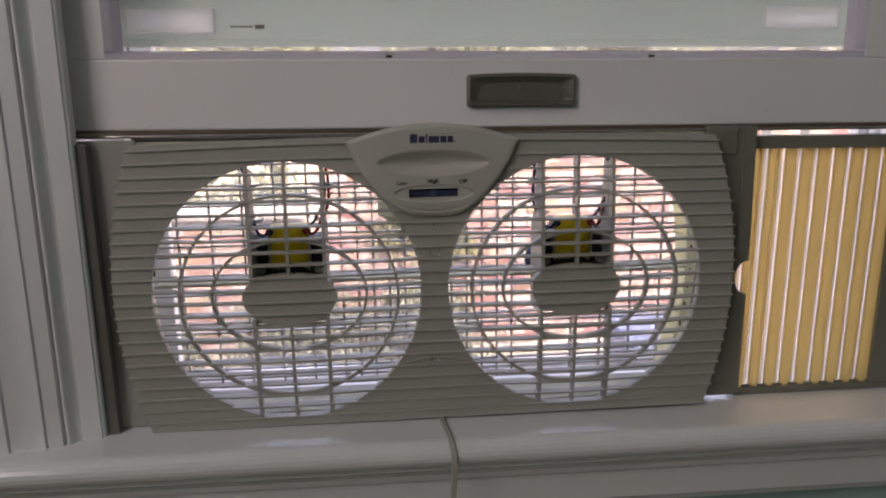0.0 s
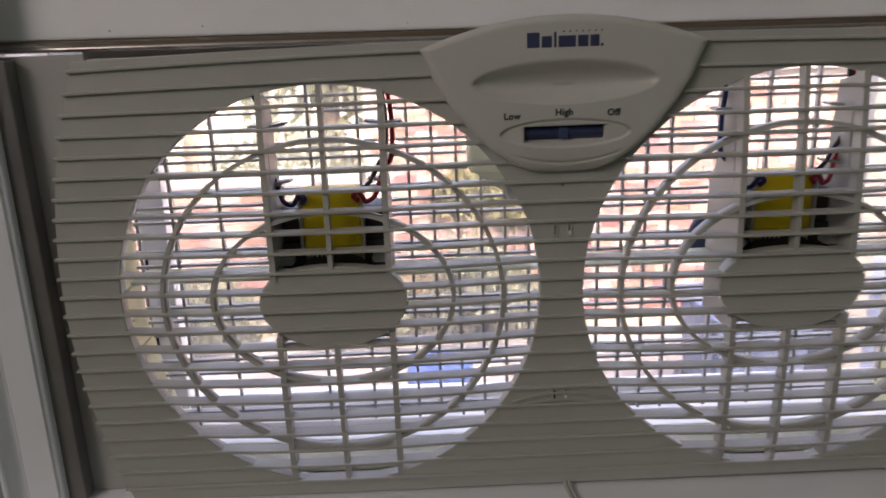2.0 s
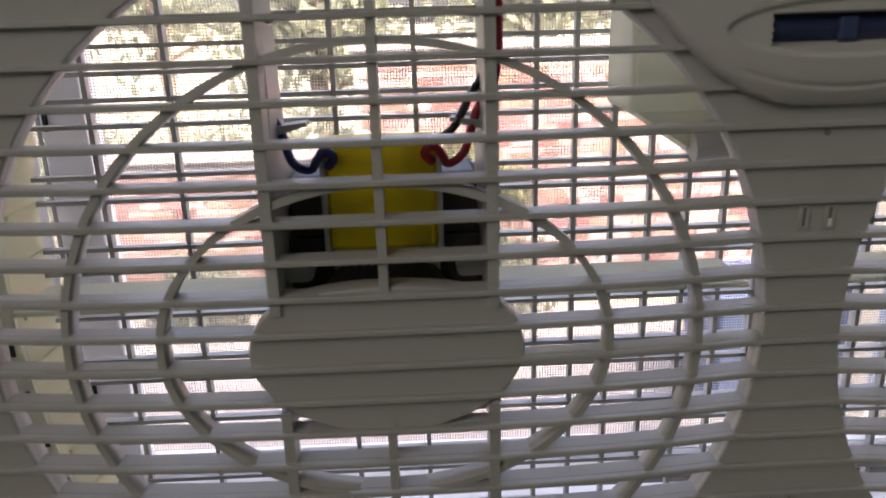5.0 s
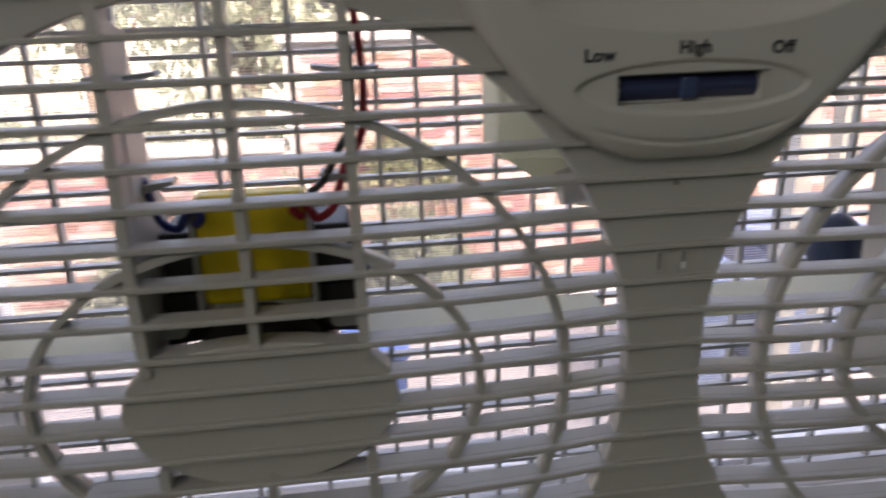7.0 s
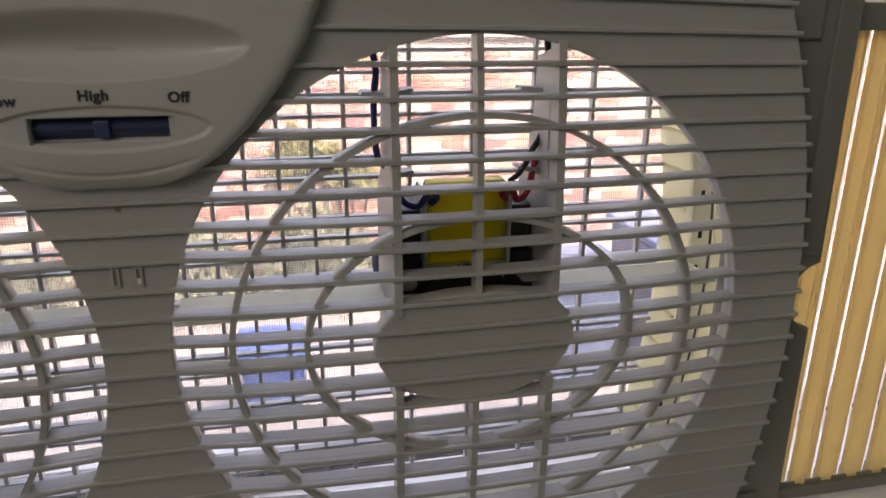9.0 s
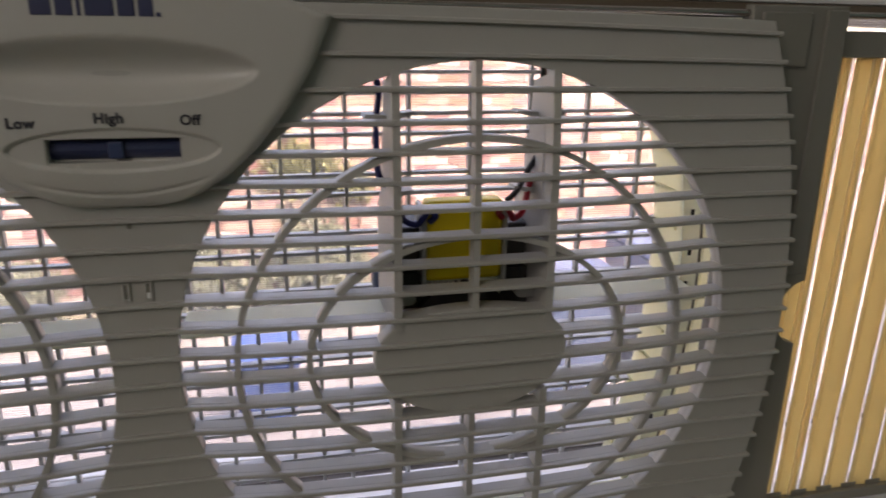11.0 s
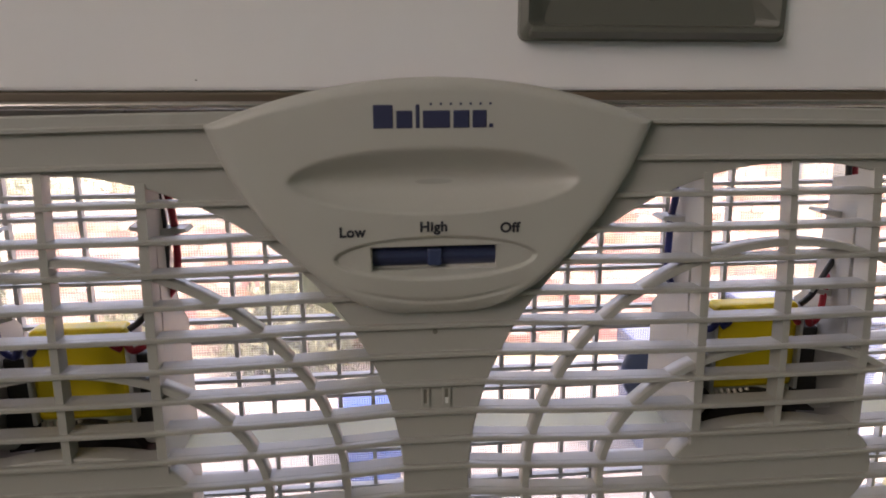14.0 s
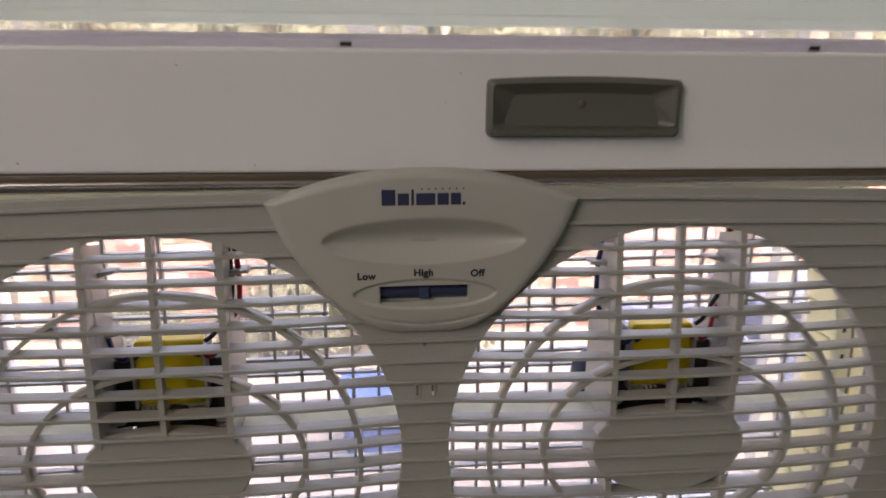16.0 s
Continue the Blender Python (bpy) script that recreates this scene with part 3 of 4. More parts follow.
    # leads
    part("blue_lead", tube([(mx - 0.0165, 0.0125, 0.2030), (mx - 0.0142, 0.0105, 0.2062), (mx - 0.0170, 0.0100, 0.2085), (mx - 0.0196, 0.0105, 0.2055), (mx - 0.0222, 0.0125, 0.2022), (mx - 0.0280, 0.0155, 0.2045),
                            (mx - 0.0320, 0.0190, 0.2155), (mx - 0.0375, 0.0205, 0.2235), (mx - 0.0385, 0.0195, 0.2450), (mx - 0.0375, 0.0185, 0.2580), (mx - 0.0410, 0.0150, 0.2720)], 0.00145), BLUEWIRE, motor, "dark blue insulated wire", True)
    part("red_lead", tube([(mx + 0.0165, 0.0125, 0.2035), (mx + 0.0140, 0.0105, 0.2066), (mx + 0.0168, 0.0100, 0.2092), (mx + 0.0195, 0.0105, 0.2060), (mx + 0.0215, 0.0120, 0.2030), (mx + 0.0268, 0.0145, 0.2062),
                           (mx + 0.0310, 0.0185, 0.2180), (mx + 0.0372, 0.0205, 0.2280), (mx + 0.0385, 0.0200, 0.2480), (mx + 0.0365, 0.0180, 0.2700)], 0.00145), REDWIRE, motor, "red insulated wire", True)
    part("black_lead", tube([(mx + 0.0190, 0.0165, 0.2100), (mx + 0.0240, 0.0170, 0.2140), (mx + 0.0290, 0.0175, 0.2230), (mx + 0.0340, 0.0185, 0.2320), (mx + 0.0350, 0.0185, 0.2500), (mx + 0.0330, 0.0165, 0.2720)], 0.00135), BLACKWIRE, motor, "black insulated wire", True)
    # horizontal arms that hold the motor in the case
    for d in (-1, 1):
        inner, outer = mx + d * 0.0335, s * CX + d * 0.1225
        if d == -s:
            outer = s * 0.0125
        part("carrier_arm", box(min(inner, outer), max(inner, outer), 0.0128, 0.040, 0.1562, 0.1582, 0.0006), THIN, fan)

# dark rounded shell behind one motor
bm = bmesh.new()
bmesh.ops.create_uvsphere(bm, u_segments=24, v_segments=12, radius=1, matrix=pose(0.1150, 0.0780, 0.1550) @ Matrix.Diagonal((0.0130, 0.010, 0.0160, 1)))
part("plug", bm, SLATE, fan, "slate blue rounded plastic plug", True)

# case behind the face and the rear grille
bm = box(-0.2900, 0.2900, 0.0235, 0.060, FZ0 + 0.001, FZ0 + 0.004)
part("case_floor", bm, THIN, fan)
part("case_top", box(-0.2900, 0.2900, 0.0235, 0.050, FZ1 - 0.004, FZ1 - 0.001), THIN, fan)
# barrel-shaped side walls of the case, a stepped lip in front of each
WALL_X = {-1: 0.0085, 1: 0.0220}


def barrel(side, inset, y0, y1, thick, n=20, z0=FZ0 + 0.0042, z1=FZ1 - 0.0042):
    bm = bmesh.new()
    rows = []
    for k in range(n + 1):
        z = z0 + (z1 - z0) * k / n
        x = half_width(z) - inset
        rows.append([bm.verts.new((side * a, b, z)) for a, b in ((x, y0), (x + thick, y0), (x + thick, y1), (x, y1))])
    for a, b in zip(rows, rows[1:]):
        for k in range(4):
            bm.faces.new((a[k], a[(k + 1) % 4], b[(k + 1) % 4], b[k]))
    bm.faces.new(rows[0]), bm.faces.new(rows[-1][::-1])
    return bm


for s in (-1, 1):
    inset = WALL_X[s]
    part("case_side", barrel(s, inset, 0.0602, 0.0905, 0.0025), SHELL, fan, "cream translucent side wall of the case")
    part("case_lip", barrel(s, inset, 0.0575, 0.0600, 0.0105), THIN, fan, "pale lip of the case")
    part("case_gap", barrel(s, inset - 0.0107, 0.0578, 0.0600, 0.0016), SEAL, fan)
    part("case_liner", barrel(s, inset - 0.0125, 0.0560, 0.0600, 0.0160 if s > 0 else 0.0090), SHELL, fan)
    z = 0.2815 - 0.0104 * 24
    while z < 0.27:
        x = half_width(z) - inset
        # small dark slots in the lip, stiffening ribs on the wall
        part("lip_slot", box(min(s * (x + 0.0035), s * (x + 0.0055)), max(s * (x + 0.0035), s * (x + 0.0055)), 0.0572, 0.0580, z + 0.007, z + 0.0125), DARK, fan)
        part("wall_rib", box(min(s * (x - 0.0015), s * (x + 0.001)), max(s * (x - 0.0015), s * (x + 0.001)), 0.0640, 0.0900, z - 0.0009, z + 0.0009), SHELL, fan)
        z += 0.0208
xs = [-0.0905 + 0.0165 * q for q in range(12)]
xs += [xs[0] - 0.033 * q for q in range(1, 6)] + [xs[-1] + 0.033 * q for q in range(1, 6)]
for x in xs:
    part("rear_bar", box(x - 0.0010, x + 0.0010, 0.0865, 0.0905, FZ0 + 0.0042, FZ1 - 0.0042), REAR, fan)
q = 0
while 0.2815 - q * 0.0104 > FZ0 + 0.006:
    z = 0.2815 - q * 0.0104
    part("rear_slat", box(-half_width(z) + WALL_X[-1] + 0.0004, half_width(z) - WALL_X[1] - 0.0004, 0.0860, 0.0902, z - 0.0009, z + 0.0009), REAR, fan)
    q += 1

# switch housing behind the control panel
part("switch_box", box(-0.0515, -0.0100, 0.030, 0.062, 0.2140, 0.2860, 0.002), THIN, fan)
part("switch_box_wedge", prism([(-0.048, 0.2138), (-0.010, 0.2138), (-0.010, 0.1930), (-0.022, 0.1960)], "y", 0.032, 0.058), THIN, fan)
bm = bmesh.new()
bmesh.ops.create_cone(bm, cap_ends=True, segments=24, radius1=0.006, radius2=0.0085, depth=0.022, matrix=pose(-0.0190, 0.030, 0.2050, 0, 80, 0))
part("boss", bm, PLASTIC, fan, smooth=False)

# side plates beside the barrel front
plate = [(0.267, FZ0 + 0.001), (0.3175, FZ0 + 0.001), (0.3175, 0.1250)] + [(0.3175 - 0.0135 * math.sin(a), 0.1435 + 0.0180 * -math.cos(a)) for a in (math.pi * k / 12 for k in range(1, 12))] + [(0.3175, 0.1620), (0.3150, 0.2945), (0.267, 0.2945)]
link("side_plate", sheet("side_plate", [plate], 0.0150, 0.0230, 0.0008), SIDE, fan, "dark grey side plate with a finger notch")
part("flange", box(0.3035, 0.3150, 0.0132, 0.0149, 0.1660, 0.2935, 0.0006), SIDE, fan)
part("latch", box(0.2700, 0.2955, 0.0125, 0.0148, 0.2685, 0.2925, 0.0008), SIDE, fan)
part("latch", box(0.2790, 0.3040, 0.0125, 0.0148, 0.0185, 0.0300, 0.0008), SIDE, fan)
plate = [(-0.267, FZ0 + 0.001), (-0.3265, FZ0 + 0.001), (-0.3265, 0.2915), (-0.267, 0.2915)]
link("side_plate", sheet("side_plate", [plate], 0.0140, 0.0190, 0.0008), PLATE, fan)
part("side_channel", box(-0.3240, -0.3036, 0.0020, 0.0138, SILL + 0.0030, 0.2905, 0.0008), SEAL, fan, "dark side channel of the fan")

for x0, x1 in ((-0.272, -0.112), (0.104, 0.296)):
    part("top_seal", box(x0, x1, 0.026, 0.050, 0.2896, 0.2944, 0.0008), SEAL, fan, "dark foam strip along the top")

for x0, x1 in ((-0.1118, -0.060), (0.060, 0.1038)):
    part("top_seal", box(x0, x1, 0.026, 0.050, 0.2896, 0.2926, 0.0008), SEAL, fan)

part("base_strip", box(-0.2400, 0.2680, 0.0030, 0.0600, FZ0 - 0.0003, FZ0 + 0.0008), SIDE, fan)
for z, w in ((0.0760, 0.030), (0.0715, 0.034)):
    arc = [(-w + 2 * w * k / 24, z + 0.0045 * math.sin(math.pi * k / 24)) for k in range(25)]
    part("crease", prism(arc + [(x, q - 0.0009) for x, q in reversed(arc)], "y", -0.0018, 0.0004), PLASTIC, fan)

# control panel: domed shield with a scooped grip
WIDTHS = [(0.2190, 0.0120), (0.2205, 0.0200), (0.2235, 0.0280), (0.2300, 0.0380), (0.2400, 0.0490), (0.2550, 0.0615), (0.2700, 0.0710), (0.2880, 0.0785)]


def panel_width(z):
    for (z0, w0), (z1, w1) in zip(WIDTHS, WIDTHS[1:]):
        if z <= z1:
            return w0 + (w1 - w0) * max(0, (z - z0) / (z1 - z0))
    return WIDTHS[-1][1]


NU, NV = 120, 140
bm = bmesh.new()
grid = []
for j in range(NV + 1):
    v = j / NV
    row = []
    for i in range(NU + 1):
        u = 2 * i / NU - 1
        zb = 0.2190 + 0.069 * v
        w = panel_width(zb)
        z = 0.2190 + (0.0690 + 0.0158 * (1 - u * u) * v ** 1.5) * v
        x = u * w
        edge = min(1.0, (1 - abs(u)) * w / 0.006, v * 0.08 / 0.010 + 0.02, (1 - v) * 0.09 / 0.004)
        edge = max(0.0, edge)
        y = -0.0030 - 0.0022 * (1 - (x / 0.08) ** 2) - 0.0035 * math.sqrt(max(0, 1 - (1 - edge) ** 2)) + 0.0030 * (1 - min(1, v / 0.25)) ** 2
        h = 0.0120 * (1 - (x / 0.0505) ** 2) ** 0.5 if abs(x) < 0.0505 else 0
        if h > 0:
            s = (z - 0.2690) / h
            if abs(s) < 1:
                w2 = (1 - (x / 0.0505) ** 2) ** 0.6
                q = (1 - s) / 2
                y += 0.0088 * w2 * q ** 1.6 * (1 - q) ** 1.2 / 0.148
        h = 0.0080 * (1 - (x / 0.0360) ** 2) ** 0.5 if abs(x) < 0.036 else 0
        if h > 0:
            s = abs(z - 0.2410) / h
            if s < 1:
                y += 0.0013 * min(1, (1 - s) * h / 0.0008)
        chin = 0.2245 + 0.0045 * (x / 0.028) ** 2
        y += 0.0007 * math.exp(-((z - chin) / 0.0007) ** 2) * max(0, 1 - (x / 0.033) ** 4)
        row.append(bm.verts.new((x, y, z)))
    grid.append(row)
for j in range(NV):
    for i in range(NU):
        c = grid[j][i].co + grid[j + 1][i + 1].co
        if abs(c.x / 2) < 0.0232 and abs(c.z / 2 - 0.2406) < 0.0046:
            continue
        bm.faces.new((grid[j][i], grid[j][i + 1], grid[j + 1][i + 1], grid[j + 1][i]))
rim = [grid[0][i] for i in range(NU + 1)] + [grid[j][NU] for j in range(1, NV + 1)] + [grid[NV][i] for i in range(NU - 1, -1, -1)] + [grid[j][0] for j in range(NV - 1, 0, -1)]
back = [bm.verts.new((p.co.x, 0.004, p.co.z)) for p in rim]
for i in range(len(rim)):
    bm.faces.new((rim[i], rim[(i + 1) % len(rim)], back[(i + 1) % len(rim)], back[i]))
control = part("control_panel", bm, PANEL, fan, "pale warm grey shield-shaped control panel", True)
link("switch_bezel", sheet("switch_bezel", [[(-0.0258, 0.2345), (0.0258, 0.2345), (0.0258, 0.2466), (-0.0258, 0.2466)], [(-0.0230, 0.2362), (0.0222, 0.2362), (0.0222, 0.2451), (-0.0230, 0.2451)]], -0.0062, 0.0040, 0.0003), PANEL, control)
wheel = part("switch_wheel", prism([(-0.0010 + 0.012 * math.cos(a), 0.2406 + 0.0062 * math.sin(a)) for a in (2 * math.pi * q / 32 for q in range(32))], "x", -0.0228, 0.0220), WHEEL, control, "navy blue thumb switch")
wheel.location = (0, 0.0085, 0)
part("switch_rib", box(-0.0030, 0.0022, -0.0142, -0.0120, 0.2374, 0.2438, 0.0007), RIB, wheel)

# printed words
FONT_SIZE = 0.0050


def word(text, x, z, size, y):
    cu = bpy.data.curves.new("word", "FONT")
    cu.space_character = 1.07
    cu.body, cu.size, cu.align_x, cu.align_y, cu.extrude, cu.offset = text, size, "CENTER", "CENTER", 0.00008, size * 0.035
    ob = bpy.data.objects.new("word", cu)
    me = bpy.data.meshes.new_from_object(ob)
    bpy.data.objects.remove(ob)
    me.transform(pose(x, y, z, 90))
    return link("printed_word", me, INK, control, "small black printed word " + text)


def panel_y(x):
    return -0.0030 - 0.0022 * (1 - (x / 0.08) ** 2) - 0.0035 - 0.0002


word("Low", -0.0295, 0.2510, FONT_SIZE, panel_y(0.03))
word("High", -0.0010, 0.2524, FONT_SIZE, panel_y(0.0))
word("Off", 0.0262, 0.2514, FONT_SIZE, panel_y(0.027))
# brand mark as plain blocks
x = -0.0212
for w, tall in ((0.0078, 1), (0.0066, 0), (0.0024, 1), (0.0104, 0), (0.0066, 0), (0.0060, 0)):
    part("mark_block", box(x, x + w - 0.0010, panel_y(x) - 0.0001, panel_y(x) + 0.0010, 0.2868, 0.2948 if tall else 0.2928, 0.00035), NAVY, control)
    x += w
part("mark_dot", box(x - 0.0002, x + 0.0012, panel_y(x) - 0.0001, panel_y(x) + 0.0004, 0.2868, 0.2882), NAVY, control)
for q in range(7):
    xx = -0.0016 + q * 0.0034
    part("mark_dot", box(xx - 0.0004, xx + 0.0004, panel_y(xx) - 0.0001, panel_y(xx) + 0.0004, 0.2945, 0.2953), NAVY, control)

# slots in the narrow waist between the openings
for x, z in ((-0.0040, 0.1842), (0.0042, 0.1842), (-0.0040, 0.0788), (0.0030, 0.0788)):
    hole = [(x - 0.0008, z - 0.0032), (x + 0.0008, z - 0.0032), (x + 0.0008, z + 0.0032), (x - 0.0008, z + 0.0032)]
    out = [(x - 0.0014, z - 0.0038), (x + 0.0014, z - 0.0038), (x + 0.0014, z + 0.0038), (x - 0.0014, z + 0.0038)]
    link("slot_rim", sheet("slot_rim", [out, hole], -0.0008, 0.0012, 0.0002), PLASTIC, fan)
    part("slot", box(x - 0.0008, x + 0.0008, -0.0003, 0.0010, z - 0.0032, z + 0.0032), DARK if x < 0 and z < 0.1 else SIDE, fan)
    # white piece painted in as the highlight at the slot's lower end
    if x > 0:
        part("slot_light", box(x - 0.0007, x + 0.0007, -0.0006, 0.0010, z - 0.0030, z - 0.0008), SLOTGLINT, fan)
bm = bmesh.new()
bmesh.ops.create_cone(bm, cap_ends=True, segments=12, radius1=0.0010, radius2=0.0010, depth=0.0008, matrix=pose(0, -0.0001, 0.2105, 90))
part("vent_pin", bm, SIDE, fan)

# power cord
cord = thing("power_cord", "ivory two-core power cord hanging over the sill", "cord")
for off in (-0.0013, 0.0013):
    part("strand", tube([(0.006 + off, 0.006, 0.0165), (0.006 + off, -0.006, 0.0164), (0.0085 + off, -0.030, 0.0162), (0.0105 + off, -0.046, 0.0145), (0.0125 + off, -0.0555, 0.0020), (0.0122 + off, -0.0570, -0.020),
                         (0.0112 + off, -0.0560, -0.060), (0.0150 + off, -0.050, -0.20), (0.02 + off, -0.045, -0.50), (0.03 + off, -0.05, FLOOR_Z + 0.002)], 0.00135), CORD, cord, smooth=True)

# ---- pleated filler beside the fan ----
filler = thing("filler_panel", "yellow translucent pleated filler panel in a grey frame", "filler panel")
part("top_rail", box(0.3155, 0.5215, 0.0240, 0.0400, 0.2745, 0.2868, 0.0008), SIDE, filler)
part("bottom_rail", box(0.3180, 0.5215, 0.0240, 0.0400, SILL + 0.0005, 0.0215, 0.0008), SIDE, filler)
part("end_post", box(0.4715, 0.5215, 0.0245, 0.0395, 0.0217, 0.2743, 0.0008), SIDE, filler)
# broad flats; a near-white crease strip between each two paints the light shining through
P, x, q = 0.0174, 0.3020, 0
while x < 0.4690:
    w = P - 0.0046
    part("pleat", prism([(x, 0.0300), (x + 0.0010, 0.0278), (x + w - 0.0010, 0.0270), (x + w, 0.0300), (x + w - 0.0012, 0.0312), (x + 0.0012, 0.0312)], "z", 0.0217, 0.2743), PLEAT, filler, "yellow translucent pleat")
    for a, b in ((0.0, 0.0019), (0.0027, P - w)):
        part("crease", box(x + w + a, x + w + b, 0.0308, 0.0311, 0.0217, 0.2743), PLEATGLOW, filler, "pale crease strip whose colour stands for light shining through")
    part("fold", box(x + w + 0.0019, x + w + 0.0027, 0.0300, 0.0312, 0.0217, 0.2743), PLEAT, filler)
    # extra pale strip before the first three flats, another painted bright line
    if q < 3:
        part("crease", box(x + w - 0.0060, x + w - 0.0042, 0.0262, 0.0266, 0.0217, 0.2743), PLEATGLOW, filler)
    part("pleat_foot", box(x + w - 0.0035, x + P + 0.0020, 0.0262, 0.0268, 0.0217, 0.0248), SIDE, filler)
    x += P
    q += 1

# ---- insect screen ----
bm = bmesh.new()
SYY = 0.141
x = -0.309
while x < 0.519:
    v = [bm.verts.new((x + a, SYY + b, z)) for z in (0.012, 0.62) for a, b in ((-0.00013, 0), (0.00013, -0.00011), (0.00013, 0.00011))]
    for q in ((0, 1, 4, 3), (1, 2, 5, 4), (2, 0, 3, 5)):
        bm.faces.new([v[i] for i in q])
    x += 0.00145
z = 0.012
while z < 0.62:
    v = [bm.verts.new((x, SYY + 0.0002 + b, z + a)) for x in (-0.309, 0.519) for a, b in ((-0.00013, 0), (0.00013, -0.00011), (0.00013, 0.00011))]
    for q in ((0, 1, 4, 3), (1, 2, 5, 4), (2, 0, 3, 5)):
        bm.faces.new([v[i] for i in q])
    z += 0.00145
screen = thing("insect_screen", "fine grey insect screen outside the window", "screen")
tagged(part("mesh", bm, SCREEN, screen), kind="stuff")
part("screen_frame", box(-0.2980, -0.2770, 0.132, 0.150, 0.010, 0.63, 0.001), VINYL, screen)
part("screen_frame", box(0.5000, 0.5230, 0.132, 0.150, 0.010, 0.63, 0.001), VINYL, screen)
part("screen_frame", box(-0.2768, 0.4998, 0.132, 0.150, 0.0085, 0.0170, 0.001), VINYL, screen)
part("screen_seal", box(-0.3008, -0.2988, 0.134, 0.148, 0.010, 0.63), SIDE, screen, "black rubber seal strip")
for z in (0.06, 0.13, 0.20, 0.27):
    part("screen_tab", box(-0.2958, -0.2938, 0.1300, 0.1318, z, z + 0.014, 0.0004), DARK, screen)

# ---- outside ----
GZ = -2.4
tagged(part("ground", box(-300, 300, 0.3, 500, GZ - 0.3, GZ), GRASS), "sunlit green lawn", "ground", kind="structure")
tagged(part("pavement", box(-3.0, 9.0, 0.4, 6.2, GZ, GZ + 0.03, 0.01), CONCRETE), "pale sunlit concrete yard", "pavement", kind="structure")
tagged(part("outer_wall", box(-6, 6, WALL_OUT + 0.001, WALL_OUT + 0.02, -2.4, -0.025), SIDING), "white outer wall below the window", "wall", kind="structure")

garden_wall = thing("brick_wall", "tall sunlit red brick wall across the yard", "wall")
HX0, HX1, HY = -0.70, 10.4, 6.6
part("core", box(HX0 + 0.02, HX1, HY + 0.012, HY + 0.25, GZ, -0.02), MORTAR, garden_wall)
part("coping", box(HX0 - 0.03, HX1, HY - 0.05, HY + 0.30, -0.02, 0.06, 0.01), CONCRETE, garden_wall)
part("core", box(-3.4, HX0 + 0.018, HY + 0.012, HY + 0.25, GZ, -0.98), MORTAR, garden_wall)
part("coping", box(-3.4, HX0 - 0.032, HY - 0.05, HY + 0.30, -0.98, -0.90, 0.01), CONCRETE, garden_wall)
me = None
rng = random.Random(4)
rest = bmesh.new()
zz, r = GZ + 0.05, 0
while zz < -0.12:
    xx = -3.30 + (0.107 if r % 2 else 0.0)
    while xx < 10.0:
        if zz < -1.08 or xx > HX0:
            y = HY + rng.uniform(-0.006, 0.0)
            if 0.20 < xx < 2.1:
                if me is None:
                    ob = part("brick", box(0, 0.203, 0, 0.05, 0, 0.061, 0.003, 1), BRICK, garden_wall)
                    me = ob.data
                else:
                    ob = new("brick", me)
                    ob.parent = garden_wall
                ob.location = (xx, y, zz)
            else:
                add_box(rest, xx, xx + 0.203, y, y + 0.05, zz, zz + 0.061)
        xx += 0.214
    zz += 0.072
    r += 1
tagged(part("brickwork", rest, BRICK, garden_wall), kind="stuff")


def bin_thing(name, label, mat, x, y, w, h):
    t = thing(name, label, "bin", place=(x, y, GZ + 0.03))
    bm = bmesh.new()
    lo = [bm.verts.new(p) for p in ((-w * 0.42, -w * 0.42, 0), (w * 0.42, -w * 0.42, 0), (w * 0.42, w * 0.42, 0), (-w * 0.42, w * 0.42, 0))]
    hi = [bm.verts.new(p) for p in ((-w / 2, -w / 2, h), (w / 2, -w / 2, h), (w / 2, w / 2, h), (-w / 2, w / 2, h))]
    bm.faces.new(lo[::-1]), bm.faces.new(hi)
    for i in range(4):
        bm.faces.new((lo[i], lo[(i + 1) % 4], hi[(i + 1) % 4], hi[i]))
    bmesh.ops.bevel(bm, geom=bm.edges[:], offset=0.03, segments=2, affect="EDGES")
    part("body", bm, mat, t)
    part("lid", box(-w * 0.54, w * 0.54, -w * 0.56, w * 0.54, h + 0.002, h + 0.06, 0.02), mat, t)
    for s in (-1, 1):
        part("wheel", prism(ellipse(0, 0.1, 0.1, 0.1, 20), "y", -0.02, 0.02), BLACKWIRE, t).matrix_basis = pose(s * w * 0.46, w * 0.42, 0, 0, 0, 90)
    return t


bin_thing("recycling_bin", "bright blue plastic recycling bin on the concrete yard", BINBLUE, -0.045, 4.3, 0.42, 0.46)
# large bin shapes added for a dark slate area, hiding the bright paving
bin_thing("slate_block", "slate blue bin shape added to darken the yard near the brick wall", SLATE, 2.15, 4.5, 0.70, 0.80)
bin_thing("slate_block", "slate blue bin shape added to darken the concrete yard", SLATE, 3.10, 4.6, 0.85, 1.0)

for x in (2.145, 2.370):
    post = thing("porch_post", "slim cream painted square porch post", "post", "porch posts", place=(x, 3.2, GZ + 0.03))
    part("shaft", box(-0.05, 0.05, -0.05, 0.05, 0.1, 4.5, 0.008), SIDING, post)
    part("plinth", box(-0.075, 0.075, -0.075, 0.075, 0, 0.1, 0.01), SIDING, post)


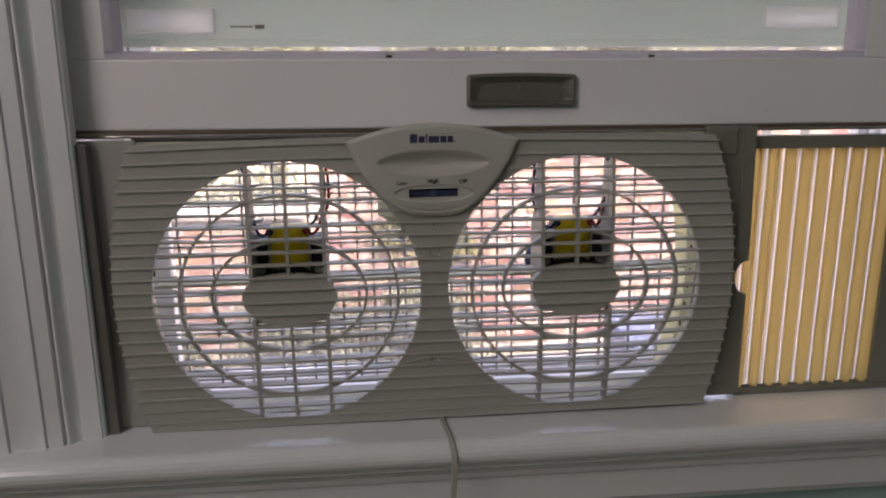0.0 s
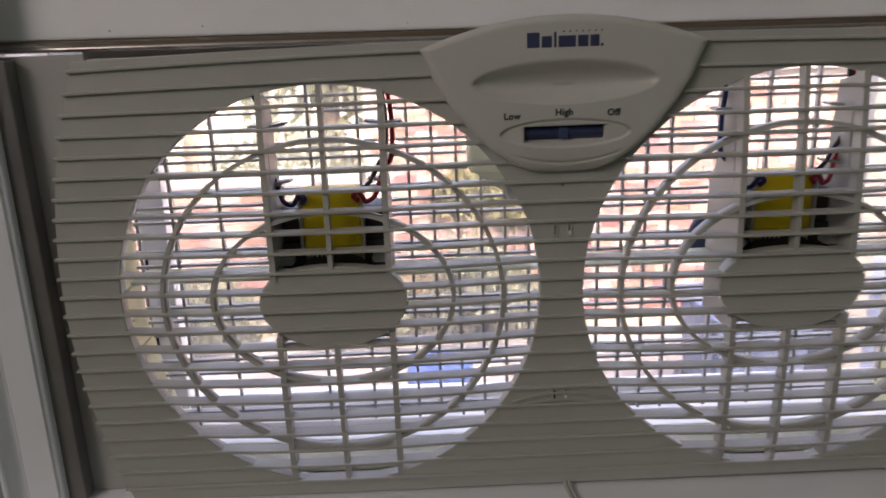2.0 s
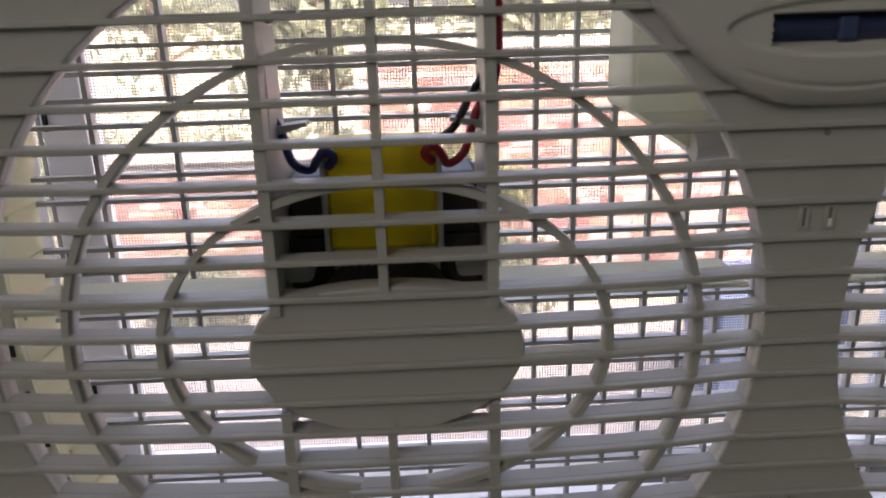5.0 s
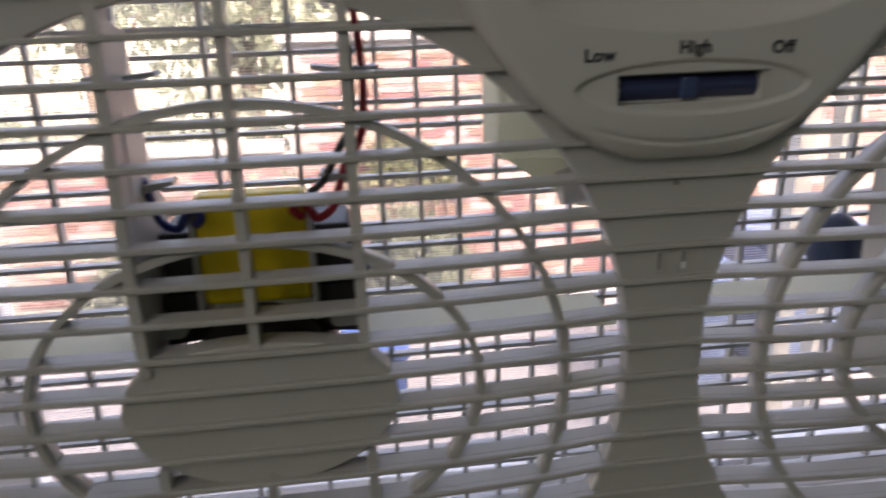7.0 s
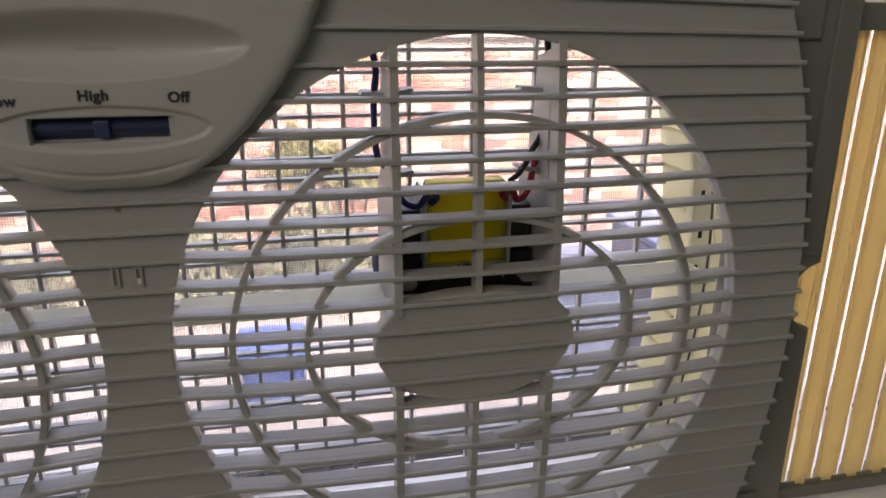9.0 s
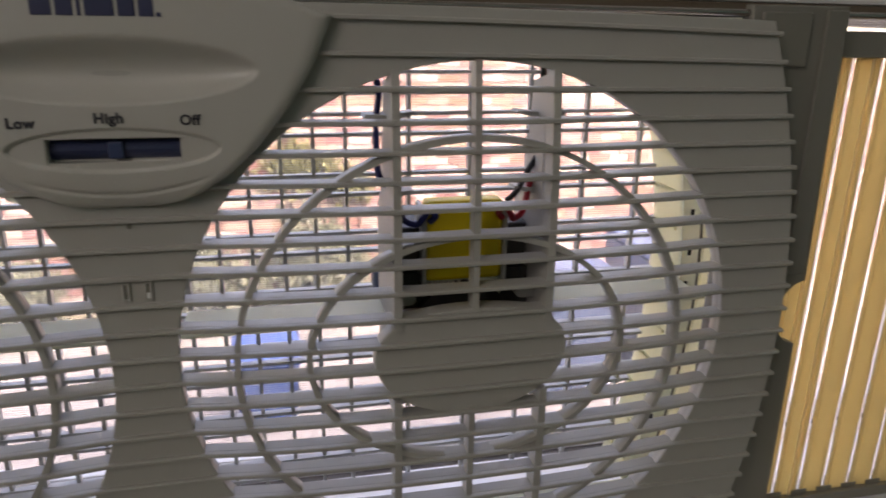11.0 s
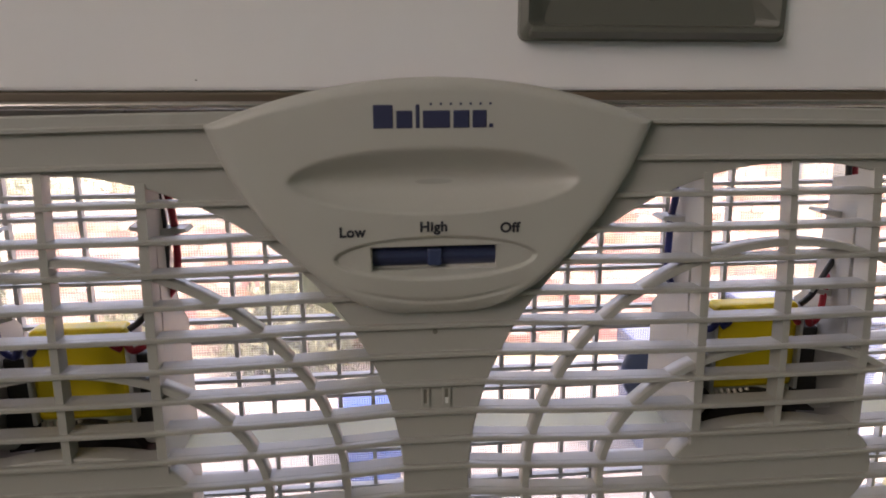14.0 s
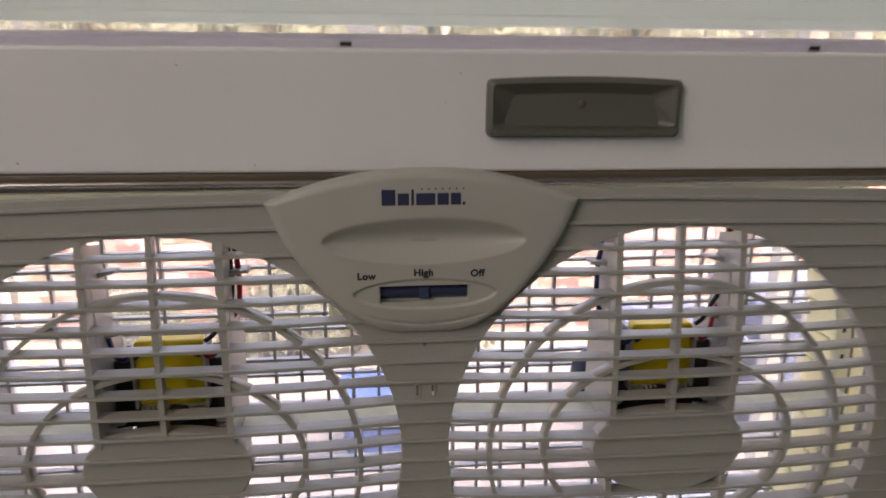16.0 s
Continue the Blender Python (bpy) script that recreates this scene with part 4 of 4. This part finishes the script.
def foliage(rng, n, centre, spread, size):
    """A crown of many small leaf blades."""
    bm = bmesh.new()
    for _ in range(n):
        d = Vector((rng.gauss(0, 1), rng.gauss(0, 1), rng.gauss(0, 1))).normalized() * rng.uniform(0.35, 1.0)
        lump = 1 + 0.25 * math.sin(5 * d.x + 3 * d.z) + 0.2 * math.sin(7 * d.y + 2)
        p = Vector(centre) + Vector((d.x * spread[0], d.y * spread[1], d.z * spread[2])) * lump
        m = Matrix.Translation(p) @ Euler([rng.uniform(0, 6.3) for _ in range(3)]).to_matrix().to_4x4()
        s = size * rng.uniform(0.6, 1.4)
        v = [bm.verts.new(m @ Vector(q)) for q in ((-s, 0, 0), (0, -s * 0.45, s * 0.1), (s, 0, 0), (0, s * 0.45, s * 0.1))]
        bm.faces.new(v)
    return bm


def tree(name, label, x, y, h, spread, seed):
    rng = random.Random(seed)
    t = thing(name, label, "tree", place=(x, y, GZ))
    bm = bmesh.new()
    tube([(0, 0, -0.05), (0.05, 0, h * 0.25), (-0.04, 0.05, h * 0.5), (0.03, 0, h * 0.8)], 0.13, 10, bm)
    for k in range(7):
        a = k * 2.4
        z = h * (0.4 + 0.06 * k)
        tube([(0, 0, z), (0.5 * spread * math.cos(a) * 0.6, 0.5 * spread * math.sin(a) * 0.6, z + 0.3), (spread * 0.6 * math.cos(a), spread * 0.6 * math.sin(a), z + 0.7)], 0.045, 6, bm)
    part("trunk", bm, BARK, t)
    part("crown", foliage(rng, 2000, (0, 0, h * 0.72), (spread, spread, h * 0.36), 0.12), LEAF, t)
    return t


for i, (x, y, h, w) in enumerate(((-4.6, 13.5, 5.0, 2.0), (-8.5, 16.0, 5.5, 2.4), (-1.4, 10.0, 4.0, 1.2), (1.6, 11.5, 4.4, 1.5), (4.2, 12.0, 5.0, 1.9), (8.5, 13.0, 5.2, 2.1))):
    tree("tree", "leafy green tree beyond the brick wall" if x > 0 else "leafy green tree behind the lawn", x, y, h, w, i + 1)


def shrub(x, y, r, seed):
    rng = random.Random(seed)
    t = thing("shrub", "dense sunlit green shrub on the lawn", "shrub", group="shrubs by the lawn", place=(x, y, GZ))
    bm = bmesh.new()
    for k in range(5):
        tube([(0, 0, -0.02), (0.2 * r * math.cos(k * 1.3), 0.2 * r * math.sin(k * 1.3), r * 0.6)], 0.02, 5, bm)
    part("stems", bm, BARK, t)
    part("crown", foliage(rng, 2400, (0, 0, r * 0.75), (r, r, r * 0.75), 0.055), LEAF, t)


for i, (x, y, r) in enumerate(((-1.3, 7.6, 1.25), (-2.3, 7.9, 1.1), (-3.9, 8.0, 1.2), (-5.8, 9.2, 1.3), (-4.3, 6.2, 0.8), (-2.1, 6.0, 0.42), (0.40, 6.15, 0.62), (-0.75, 6.1, 0.6))):
    shrub(x, y, r, 20 + i)

# climber on the brick wall
VINE = translucent("yellow_green_leaves", (0.16, 0.165, 0.085), (0.24, 0.25, 0.12), 0.6)
climber = thing("climbing_plant", "yellow-green leafy climber on the red brick wall", "plant", place=(0, HY - 0.06, GZ))
bm = bmesh.new()
for k in range(6):
    tube([(0.45 + 0.03 * k, 0.03, 0), (0.35 + 0.1 * k, 0.03, 0.6), (0.10 + 0.16 * k, 0.03, 1.25)], 0.012, 5, bm)
part("stems", bm, BARK, climber)
rng = random.Random(77)
bm = foliage(rng, 900, (0.30, 0.0, 1.30), (0.42, 0.05, 0.26), 0.045)
low = foliage(rng, 500, (0.78, 0.0, 1.12), (0.22, 0.05, 0.20), 0.045)
part("leaves", bm, VINE, climber)
part("leaves", low, VINE, climber)
